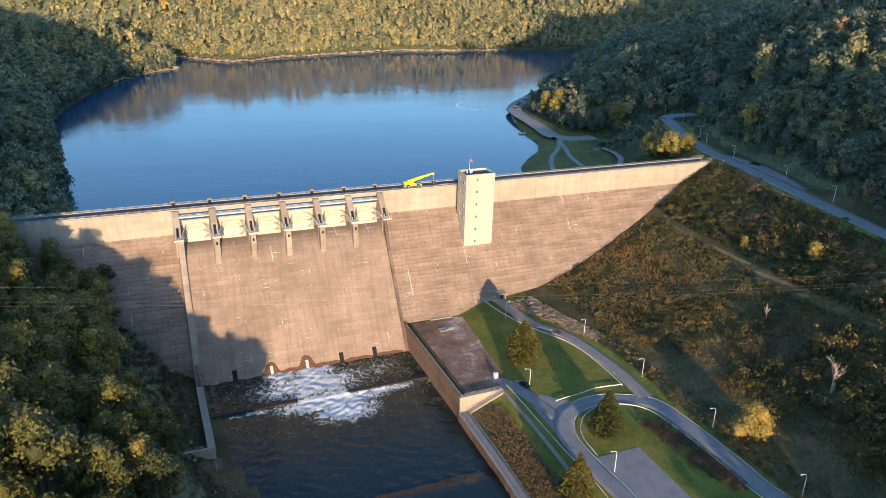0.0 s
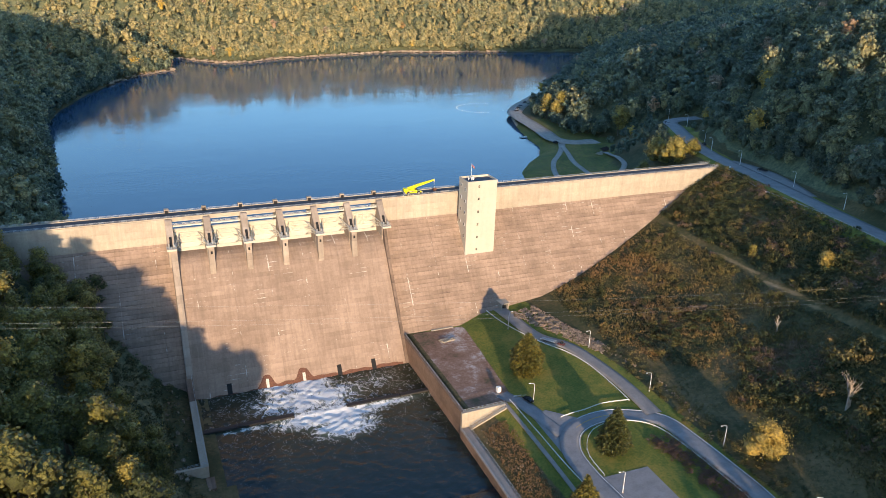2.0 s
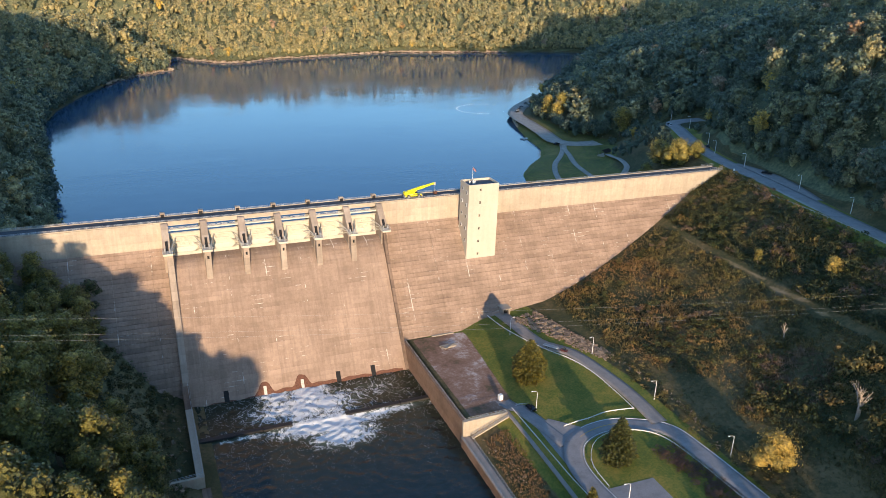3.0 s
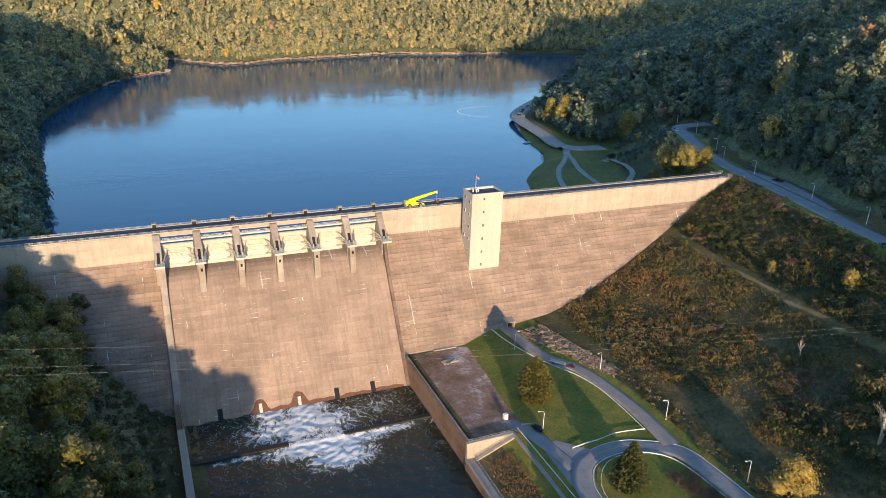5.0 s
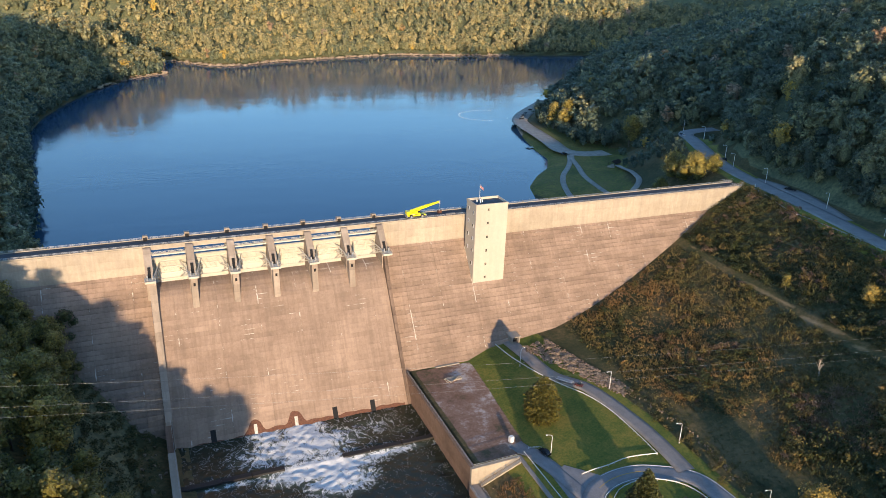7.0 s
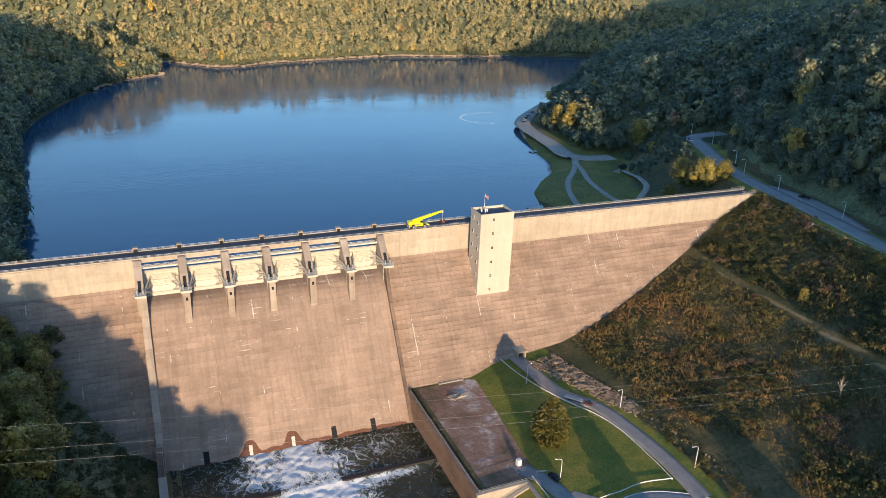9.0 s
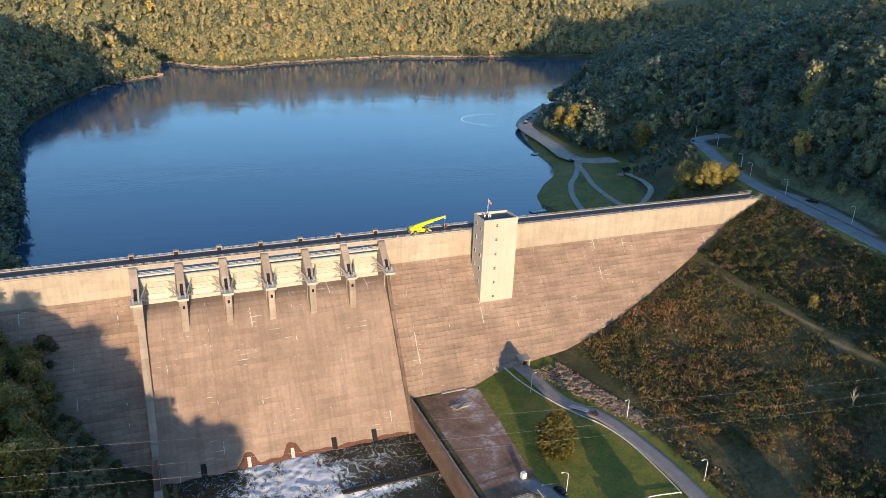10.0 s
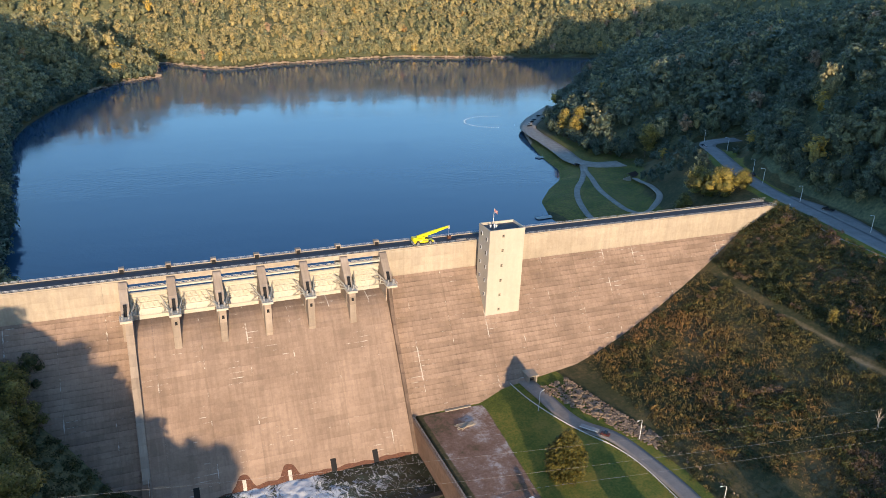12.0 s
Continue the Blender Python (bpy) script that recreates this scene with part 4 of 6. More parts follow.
def grown_tree(rng, height, radius):
    """Trunk with limbs (bmesh) and a leafy crown (mesh) of one broad-leaved tree."""
    blobs = crown_blobs(rng, 15 if radius < 8 else 26, height, radius, 0.3 if radius < 8 else 0.16)
    bm = bmesh.new()
    top = Vector((rng.uniform(-0.6, 0.6), rng.uniform(-0.6, 0.6), height * 0.72))
    mid = top * 0.5 + Vector((0.3, -0.2, 0))
    tube(bm, (0, 0, -1.5), mid, 0.036 * height * 0.5, 0.02 * height * 0.55, 7)
    tube(bm, mid, top, 0.02 * height * 0.55, 0.06, 6)
    for x, y, z, s, _ in blobs[::2]:
        base = Vector((0, 0, 0)).lerp(top, min(0.95, max(0.3, z / height - 0.22)))
        tube(bm, base, (x, y, z), 0.13, 0.04, 5)
    c = crown_mass(rng, blobs, ROUGH_BALL, 88, 0.33 if radius < 8 else 0.30)
    return bm, c


TREE_RNG = np.random.default_rng(21)
TREES = []
for k in range(9):
    height, radius = (18, 6.0) if k < 4 else (15, 5.2) if k < 6 else (20, 6.8) if k < 7 else (14.2, 8.6)
    wood, cloud = grown_tree(TREE_RNG, height, radius)
    wme = bpy.data.meshes.new("trunk")
    wood.to_mesh(wme)
    wood.free()
    wme.materials.append(BARK)
    TREES.append((wme, cloud, {}))


def plant(kind, x, y, size, hue_step, label, z=None, group=""):
    """One standing tree: its trunk and its crown in one of a few hues."""
    wme, cloud, crowns = TREES[kind]
    if hue_step not in crowns:
        crowns[hue_step] = array_mesh("crown", *cloud, UNHAZED_LEAF, np.full(len(cloud[1]), hue_step))
    t = tagged(new("tree"), label, "tree", group)
    t.matrix_world = pose(x, y, land_at(x, y) if z is None else z, 0, 0, TREE_RNG.uniform(0, 360)) @ Matrix.Scale(size, 4)
    for name, me in (("trunk", wme), ("crown", crowns[hue_step])):
        o = new(name, me)
        o.parent = t
    return t


LEAFWORDS = {0.06: "tall hardwood with deep green leaves", 0.18: "tall hardwood with green leaves on the bank", 0.32: "tall hardwood with olive green leaves", 0.44: "hardwood turning yellow-green on the bank", 0.7: "hardwood with golden yellow autumn leaves", 0.88: "hardwood with rusty orange autumn leaves"}
steps = list(LEAFWORDS)
X, Y, Z = scatter(-90, -8, -205, 37, 8.2, lambda X, Y: (X < left_edge(Y) - 15 - 15 * sstep(-75, -25, Y)) & (X > -90))
order = np.argsort(-X)
for i in order[:210]:
    k = int(TREE_RNG.choice(6, p=(0.03, 0.08, 0.30, 0.50, 0.06, 0.03)))
    plant(int(TREE_RNG.integers(7)), float(X[i]), float(Y[i]), float(TREE_RNG.choice((0.8, 0.95, 1.05, 1.15, 1.25, 1.3)) * TREE_RNG.uniform(0.92, 1.08)) * (1.28 if -128 < Y[i] < -64 and X[i] < -36 else 0.8 if Y[i] > -8 else 1.0), steps[k], LEAFWORDS[steps[k]], group="trees on the left bank")
rest = order[210:]
if len(rest):
    woods("bank_woods", spots(X[rest], Y[rest], Z[rest], 0.8, 1.2), MID, "hardwoods higher on the left bank")
woods("downstream_woods", spots(*scatter(-150, 0, -420, -205, 11, lambda X, Y: X < left_edge(Y) - 14), 0.5, 0.8), FAR, "hardwoods on the bank downstream")

# single trees that stand out, then four unseen ones added to shade the chute
for kind, x, y, size, h in ((7, 167.5, -124.5, 1.0, 0.64), (8, 273, 89, 0.68, 0.38), (7, 286, 78, 1.12, 0.46), (8, 293, 71.5, 0.74, 0.42), (7, 287, 97, 1.05, 0.48), (8, 285, 89, 0.95, 0.41), (1, 327, 298, 1.25, 0.52), (3, 333, 288, 1.3, 0.47), (2, 325, 280, 1.1, 0.52), (1, 343, 214, 1.45, 0.52), (5, 396, 352, 1.2, 0.68), (7, 250, -66, 0.5, 0.62), (4, 243, -34, 0.5, 0.46),
                            (2, -32, 10, 1.05, 0.5), (1, -41, -21, 1.15, 0.46), (4, -29, -24, 1.3, 0.5), (7, -21, -140, 0.8, 0.7), (7, -17, -189, 1.25, 0.36), (7, -24, -190, 1.3, 0.36), (7, -31, -188, 1.3, 0.2), (7, -37, -190, 1.2, 0.36)):
    plant(kind, x, y, size, h, "lone tree with golden yellow autumn leaves" if h > 0.63 else "lone tree with yellowing green leaves")


def conifer(x, y, height, radius, hue_low, hue_high, label, seed, full=1.45):
    rng = np.random.default_rng(seed)
    t = tagged(holder("conifer", x, y, land_at(x, y)), label, "tree")
    bm = bmesh.new()
    tube(bm, (0, 0, -0.5), (0, 0, height * 0.97), 0.32, 0.04, 8)
    part("trunk", bm, BARK, t)
    quads, tint = [], []
    z = 0.7
    while z < height:
        f = 1 - z / height
        reach = radius * min(1.0, f * full) ** 0.75 * (1 - 0.35 * max(0.0, f - 0.75) / 0.25) * rng.uniform(0.85, 1.08)
        for a in np.arange(0, 2 * math.pi, 2 * math.pi / max(4, int(3 + reach * 3.2))) + rng.uniform(0, 6):
            L = reach * rng.uniform(0.75, 1.12)
            for s in np.arange(0.35, 1.01, 0.13 if reach > 2 else 0.22):
                for _ in range(6):
                    c = np.array((math.cos(a), math.sin(a), 0)) * L * s + np.array((0, 0, z - 0.28 * L * s + 0.10 * L * s * s)) + rng.normal(scale=0.24, size=3)
                    d = np.array((math.cos(a) + rng.normal() * 0.5, math.sin(a) + rng.normal() * 0.5, -0.2 + rng.normal() * 0.3))
                    d /= np.linalg.norm(d)
                    n = np.cross(d, rng.normal(size=3))
                    n /= np.linalg.norm(n)
                    w = 0.26 + 0.14 * rng.uniform()
                    l_ = 0.50 + 0.22 * rng.uniform()
                    quads.append((c - d * l_ * 0.6 - n * w * 0.5, c - n * w, c + d * l_, c + n * w))
                    tint.append(rng.uniform(hue_low, hue_high))
        z += 0.42 + 0.02 * height * rng.uniform(0.4, 0.9)
    v = np.array(quads).reshape(-1, 3)
    o = new("needles", array_mesh("needles", v, np.arange(len(v)).reshape(-1, 4), NEEDLE, tint))
    o.parent = t


conifer(125.3, -42.5, 17.6, 6.5, 0.35, 0.9, "broad golden-green conifer on the lawn", 3, 1.9)
conifer(128.6, -98.0, 16.6, 5.4, 0.05, 0.55, "dark green conifer inside the loop road", 4)
conifer(102.8, -121, 17.5, 5.4, 0.4, 0.95, "yellow-green conifer beside the loop road", 5)


def snag(x, y, height, spread, forks, label, seed):
    """A bare dead tree."""
    rng = random.Random(seed)
    bm = bmesh.new()

    def limb(p, d, length, r, depth):
        q = p + d * length
        tube(bm, p, q, r, r * 0.6, 5)
        if depth:
            for _ in range(rng.randint(2, 3)):
                e = (d + Vector((rng.uniform(-1, 1), rng.uniform(-1, 1), rng.uniform(-0.1, 0.8))) * spread).normalized()
                limb(p + d * length * rng.uniform(0.55, 1.0), e, length * rng.uniform(0.45, 0.72), r * 0.55, depth - 1)

    for k in range(forks):
        limb(Vector((0.4 * k, 0, -0.6)), Vector((rng.uniform(-0.16, 0.16), rng.uniform(-0.12, 0.12), 1)).normalized(), height * rng.uniform(0.42, 0.6), 0.28, 3)
    o = tagged(part("dead_tree", bm, DEADWOOD, None), label, "tree")
    o.location = (x, y, land_at(x, y))


snag(215, -79, 9, 0.35, 2, "bare broken dead trunk on the slope", 2)
snag(199.5, -125.7, 15, 0.5, 5, "bare dead tree with pale branches", 5)
snag(-36.5, -68, 23, 0.55, 3, "bare pale dead tree among the hardwoods", 8)
snag(-20, -120, 11, 0.6, 3, "small bare dead tree among the hardwoods", 9)
snag(352, 20, 17, 0.6, 3, "leafless pale tree at the wood's edge", 12)


def lattice(x, y, size, seed):
    """Smooth patches between 0 and 1, about as wide as the given size."""
    g = np.random.default_rng(seed).uniform(size=(64, 64))
    u, v = np.asarray(x) / size + 400.0, np.asarray(y) / size + 400.0
    i, j = np.floor(u).astype(int), np.floor(v).astype(int)
    a, b = u - i, v - j
    a, b = a * a * (3 - 2 * a), b * b * (3 - 2 * b)
    at = lambda p, q: g[p % 64, q % 64]
    return (at(i, j) * (1 - a) + at(i + 1, j) * a) * (1 - b) + (at(i, j + 1) * (1 - a) + at(i + 1, j + 1) * a) * b


def track_x(Y):
    return np.interp(Y, (-160, -120, -103, -73, -33, 8, 30), (226, 229, 230, 233, 238.5, 239.5, 240))


def brush():
    """Tall weeds and shrubs on the sloping bank."""
    rng = np.random.default_rng(31)

    def road_x(Y):
        return np.interp(Y, UPPER[:200, 1], UPPER[:200, 0])

    def free(X, Y):
        return (X > 166) & (X < road_x(Y) - 9) & (np.abs(X - track_x(Y)) > 2.2) & (Y < 1.5 + 0.74 * land(X, Y) - 1.5)

    def mown(X, Y):
        return sstep(3, -2, X - 168 - 13 * sstep(-52, -74, Y) - 2.5 * np.sin(Y * 0.21))

    def blades(n, spread, tall, wide):
        c = np.column_stack([rng.normal(size=(n, 2)) * spread, np.zeros(n)])
        a = rng.uniform(0, 2 * math.pi, n)
        w = np.column_stack([np.cos(a), np.sin(a), np.zeros(n)]) * rng.uniform(0.6, 1.3, (n, 1)) * wide
        up = np.column_stack([rng.normal(size=(n, 2)) * 0.45, np.ones(n)]) * rng.uniform(0.5, 1.2, (n, 1)) * tall
        return np.stack([c - w * 0.4, c + w * 0.4, c + up * 0.75 + w, c + up - w * 0.7], 1)

    weeds = [np.concatenate([blades(5, 0.55, 0.95, 0.12), clump_cloud(rng, [(rng.normal() * 0.4, rng.normal() * 0.4, rng.uniform(0.3, 0.6), 0.45, 0.4) for _ in range(2)], 7, 0.19)]) for _ in range(12)]
    shrubs = [clump_cloud(rng, [(rng.normal() * 0.8, rng.normal() * 0.8, rng.uniform(0.4, 1.7), rng.uniform(0.6, 1.0), rng.uniform(0.5, 0.9)) for _ in range(5)], 20, 0.25) for _ in range(8)]

    def sow(name, kinds, X, Y, size, tint, label):
        verts, shade = [], []
        for x, y, z, s, h in zip(X, Y, land(X, Y), size, tint):
            c = kinds[int(rng.integers(len(kinds)))]
            a = rng.uniform(0, 6.28)
            v = c.reshape(-1, 3) * np.array((s, s, s * rng.uniform(0.8, 1.3)))
            v = np.column_stack([v[:, 0] * math.cos(a) - v[:, 1] * math.sin(a), v[:, 0] * math.sin(a) + v[:, 1] * math.cos(a), v[:, 2]])
            verts.append(v + np.array((x, y, z - 0.1)))
            shade.append(np.full(len(c), np.clip(h, 0.0, 1.0)))
        v = np.concatenate(verts)
        tagged(new(name, array_mesh(name, v, np.arange(len(v)).reshape(-1, 4), BRUSH, np.concatenate(shade))), label, "brush", kind="stuff")

    def grid(gap):
        X, Y = np.meshgrid(np.arange(163, 292, gap), np.arange(-170, 44, gap))
        X, Y = X.ravel() + rng.uniform(-0.6, 0.6, X.size) * gap, Y.ravel() + rng.uniform(-0.6, 0.6, X.size) * gap
        ok = free(X, Y)
        return X[ok], Y[ok]

    # weeds: rusty over the middle of the bank, greener low down and above the track
    X, Y = grid(1.35)
    keep = lattice(X, Y, 7, 1) + 0.5 * rng.uniform(size=X.size) > 0.28
    X, Y = X[keep], Y[keep]
    above, low = X > track_x(Y), mown(X, Y)
    rusty = sstep(242, 205, X) * sstep(-100, -45, Y)
    stems = np.exp(-((X - 206) / 15) ** 2 - ((Y + 96) / 18) ** 2) + 0.5 * (lattice(X, Y, 6, 2) - 0.5) > 0.5
    tint = 0.29 + 0.18 * rusty + 0.40 * (lattice(X, Y, 16, 3) - 0.5) + 0.22 * (lattice(X, Y, 4.5, 4) - 0.5) + rng.normal(size=X.size) * 0.05 - 0.13 * above - 0.2 * low
    # the dark green tints beyond y -112 stand in for shade at the low end
    tint = np.where(stems, rng.uniform(0.80, 0.93, X.size), np.where((Y < -112) & (X < 204), rng.uniform(0.08, 0.30, X.size), tint))
    sow("tall_weeds", weeds, X, Y, rng.uniform(0.55, 1.45, X.size) * (1 - 0.6 * low) * (0.45 + 1.2 * lattice(X, Y, 8, 5)), tint, "tall rusty brown and green weeds")
    # shrubs: close thickets above the track and towards the low end, single ones elsewhere
    X, Y = grid(2.6)
    above = X > track_x(Y) + 2
    thick = 0.27 + 0.42 * above * sstep(-120, -50, Y) + 0.30 * sstep(-92, -120, Y) * (X > 190)
    keep = (0.6 * lattice(X, Y, 11, 6) + 0.4 * lattice(X, Y, 4, 7) + rng.uniform(-0.12, 0.12, X.size) < thick + 0.12) & (mown(X, Y) < 0.3) & (1.5 + 0.74 * land(X, Y) - Y > 5)
    X, Y = X[keep], Y[keep]
    kind = lattice(X, Y, 9, 8) + rng.normal(size=X.size) * 0.14
    tint = np.where(kind < 0.38, rng.uniform(0.02, 0.14, X.size), np.where(kind < 0.68, rng.uniform(0.12, 0.26, X.size), np.where(kind < 0.82, rng.uniform(0.28, 0.42, X.size), rng.uniform(0.8, 0.98, X.size))))
    # lighter tints here stand in for sunlight on the low end's bushes
    tint = np.where((Y < -100) & (X > 200), rng.uniform(0.14, 0.44, X.size), tint)
    sow("shrubs", shrubs, X, Y, rng.uniform(0.45, 1.15, X.size) * (0.7 + 0.9 * lattice(X, Y, 12, 9)) * (1 + 0.4 * (Y < -95)), tint, "green and brown shrubs in thickets on the bank")
    # thicket inside the loop road, and the scrub on the river bank
    for name, box_, gap, lo, hi, hues, label in (("thicket", (144, 151, -140, -99), 1.25, 0.45, 0.85, (0.96, 1.0), "dark reddish-brown thicket"), ("bank_scrub", (95, 104, -118, -64), 0.9, 0.4, 0.95, (0.5, 0.82), "reddish dry scrub on the river bank"),
                                                 ("abutment_scrub", (-30, -10, -62, 20), 2.4, 0.5, 1.15, (0.0, 0.2), "dark green shrubs below the dam's shaded end"),
                                                 ("strip_scrub", (-12, -3, -150, 12), 2.3, 0.25, 0.75, (0.0, 0.3), "dark green scrub beside the training wall"),
                                                 ("gully_scrub", (161, 167, -165, -40), 2.6, 0.4, 0.9, (0.05, 0.35), "green scrub along the ditch")):
        X, Y = np.meshgrid(np.arange(box_[0], box_[1], gap), np.arange(box_[2], box_[3], gap))
        X, Y = X.ravel() + rng.uniform(-0.7, 0.7, X.size) * gap, Y.ravel() + rng.uniform(-0.7, 0.7, X.size) * gap
        if name == "thicket":
            X = X + (-(Y + 96)) * 0.08 - 2
        if name == "thicket":
            keep = rng.uniform(size=X.size) + 0.45 * np.sin(X * 0.7) * np.sin(Y * 0.33) > 0.28
            X, Y = X[keep], Y[keep]
        if name == "strip_scrub":
            X = X + left_edge(Y) - 2.5
        if name == "bank_scrub":
            X = X + (Y + 90) * 0.06
        if name == "abutment_scrub":
            keep = 1.5 + 0.74 * land(X, Y) - Y > 1.5
            X, Y = X[keep], Y[keep]
        Z = land(X, Y)
        verts, tint = [], []
        for x, y, z in zip(X, Y, Z):
            c = shrubs[int(rng.integers(len(shrubs)))] if name != "bank_scrub" else weeds[int(rng.integers(len(weeds)))]
            s = rng.uniform(lo, hi)
            verts.append(c.reshape(-1, 3) * s + np.array((x, y, z - 0.1)))
            tint.append(np.full(len(c), rng.uniform(*hues)))
        v = np.concatenate(verts)
        tagged(new(name, array_mesh(name, v, np.arange(len(v)).reshape(-1, 4), BRUSH, np.concatenate(tint))), label, "brush", kind="stuff")


brush()


# ---- river works ----
def railing(parent, line, height=1.1, gap=2.0, mat=None, rails=(0.55, 1.08), r=0.045, drop=0.0):
    """Posts and rails along a line of (x, y, z)."""
    mat = mat or GALV
    pts = [Vector(p) for p in line]
    for h in rails:
        bm = bmesh.new()
        for p, q in zip(pts, pts[1:]):
            tube(bm, p + Vector((0, 0, h)), q + Vector((0, 0, h)), r, sides=5)
        part("rail", bm, mat, parent)
    bm = bmesh.new()
    tube(bm, (0, 0, -0.05 - drop), (0, 0, height), r * 1.1, sides=5)
    first = part("post", bm, mat, parent)
    first.location = pts[0]
    for p, q in zip(pts, pts[1:]):
        n = max(1, round((q - p).length / gap))
        for k in range(1, n + 1):
            again(first, parent, Matrix.Translation(p.lerp(q, k / n)))


WALLTOP = 9.7
basin = tagged(holder("wall_basin_right"), "tall rust-streaked concrete basin wall with a railing", "wall", kind="structure")
for k in range(5):
    y1, y0 = 6.0 - 12.7 * k, 6.0 - 12.7 * (k + 1)
    part("wall_panel", prism([(y0 + 0.03, -5), (y0 + 0.03, WALLTOP), (y1 - 0.03, WALLTOP), (y1 - 0.03, -5)], 90.4, 92.0), WALLC, basin)
wing = bmesh.new()
prof = [(90.4, -5), (90.4, WALLTOP), (108.2, WALLTOP + 0.3), (108.2, 8.3), (93.5, 2.6), (93.5, -5)]
a = [wing.verts.new((x, -57.53, z)) for x, z in prof]
b = [wing.verts.new((x, -58.7, z)) for x, z in prof]
wing.faces.new(a)
wing.faces.new(b[::-1])
for k in range(6):
    wing.faces.new((a[k], b[k], b[(k + 1) % 6], a[(k + 1) % 6]))
bmesh.ops.recalc_face_normals(wing, faces=wing.faces[:])
part("wing_wall", wing, PALE, basin, "pale sunlit end wall")
railing(basin, [(91.2, 5.5, WALLTOP), (91.2, -58.0, WALLTOP), (108, -58.1, WALLTOP + 0.3)], gap=1.6)

stairs = tagged(holder("stairs"), "concrete steps with railings down to the walkway", "stairs")
for k in range(34):
    x0 = 107.6 - 0.42 * k
    z = 9.4 - 0.18 * k
    part("step", soft_box(x0 - 0.42, x0 + 0.02, -60.5, -58.75, z - 0.6, z, 0), PALE, stairs)
railing(stairs, [(107.6, -58.9, 9.4), (93.4, -58.9, 3.4)], gap=2.4)
railing(stairs, [(107.6, -60.4, 9.4), (93.4, -60.4, 3.4)], gap=2.4)

pier_walk = tagged(holder("fishing_walkway"), "concrete riverside walkway with metal railings", "walkway", kind="structure")
WALK = [(91.6, -58.9), (91.4, -75), (91.0, -95), (90.0, -115), (87.5, -145), (82, -185)]
sp = spline(WALK, 5)
o = strip("slab", sp, 3.6, OLDROAD, 0.0, level=[3.4, 3.4], parent=pier_walk)
bm = bmesh.new()
for (ax, ay), (bx, by) in zip(sp, sp[1:]):
    box(bm, min(ax, bx) - 1.7, max(ax, bx) + 1.9, min(ay, by), max(ay, by), -4, 3.0)
part("footing", bm, WALLC, pier_walk)
for off in (-1.7, 1.7):
    railing(pier_walk, [(x + off, y, 3.4) for x, y in sp], gap=1.7)

leftwall = tagged(holder("wall_basin_left"), "low concrete training wall with a walkway and railing", "wall", kind="structure")
bm = bmesh.new()
prof = [(7.0, -5), (7.0, 9.5), (-2.0, 6.6), (-12, 6.0), (-52.5, 6.0), (-52.5, -5)]
prism(prof, -0.9, 1.5, bm)
part("wall_body", bm, WALLC, leftwall)
part("cap", soft_box(-1.0, 1.6, -52.6, -11.8, 6.003, 6.18, 0.03), PALE, leftwall, "pale concrete cap")
part("end_spur", soft_box(-9.5, 1.5, -53.6, -52.55, 2, 6.3, 0.04), PALE, leftwall)
part("end_nose", soft_box(0.2, 3.0, -60.0, -53.65, -5, 2.0, 0.1), WALLC, leftwall)
railing(leftwall, [(1.2, 4, 8.6), (1.2, -2.0, 6.6), (1.2, -12, 6.18), (1.2, -52.2, 6.18), (-9.2, -53.1, 6.3)], gap=2.0)

sill = tagged(holder("end_sill"), "dark wet concrete sill across the stilling basin", "sill", kind="structure")
for x0, x1, z in ((1.8, 14.5, 0.75), (14.7, 24.5, 0.85), (24.7, 35.5, 0.7), (56, 66, 0.45), (66.2, 78, 0.6), (78.2, 90.2, 0.7)):
    part("sill_block", soft_box(x0, x1, -26.2, -24.0, -4, z, 0.12), plain("wet_sill", (0.022, 0.02, 0.018), 0.6, vary=0.3) if x0 < 2 else bpy.data.materials["wet_sill"], sill)


# ---- road furniture ----
def lamp(x, y, turn, z=None, group="road lamps"):
    t = tagged(holder("street_lamp", x, y, land_at(x, y) if z is None else z, turn), "pale metal street lamp with a curved arm", "lamp", group)
    bm = bmesh.new()
    tube(bm, (0, 0, 0), (0, 0, 7.3), 0.13, 0.09, 8)
    part("pole", bm, WHITE, t)
    bm = bmesh.new()
    pts = [Vector((0, 0, 7.2)), Vector((0.12, 0, 7.75)), Vector((0.5, 0, 8.05)), Vector((1.6, 0, 8.1))]
    for p, q in zip(pts, pts[1:]):
        tube(bm, p, q, 0.07, sides=6)
    part("arm", bm, WHITE, t)
    bm = bmesh.new()
    tube(bm, (1.5, 0, 8.08), (2.25, 0, 8.05), 0.10, 0.2, 8)
    part("lamp_head", bm, WHITE, t)
    part("base", soft_box(-0.25, 0.25, -0.25, 0.25, -0.3, 0.3, 0.04), PALE, t)


for x, y, turn in ((118.0, -62.0, 160), (157.3, -38, 190), (160.0, -75.5, 170), (162.4, -112.7, 170), (163.5, -151, 170), (119.4, -117.0, 170), (134.6, -8.5, 20),
                   (302.2, 42.4, 170), (297, -1, 175), (290.5, -37, 175), (308.5, 73, 160), (318, 90, 150), (352, 168, 215), (345.5, 140, 150), (284.5, -75, 178)):
    lamp(x, y, turn)


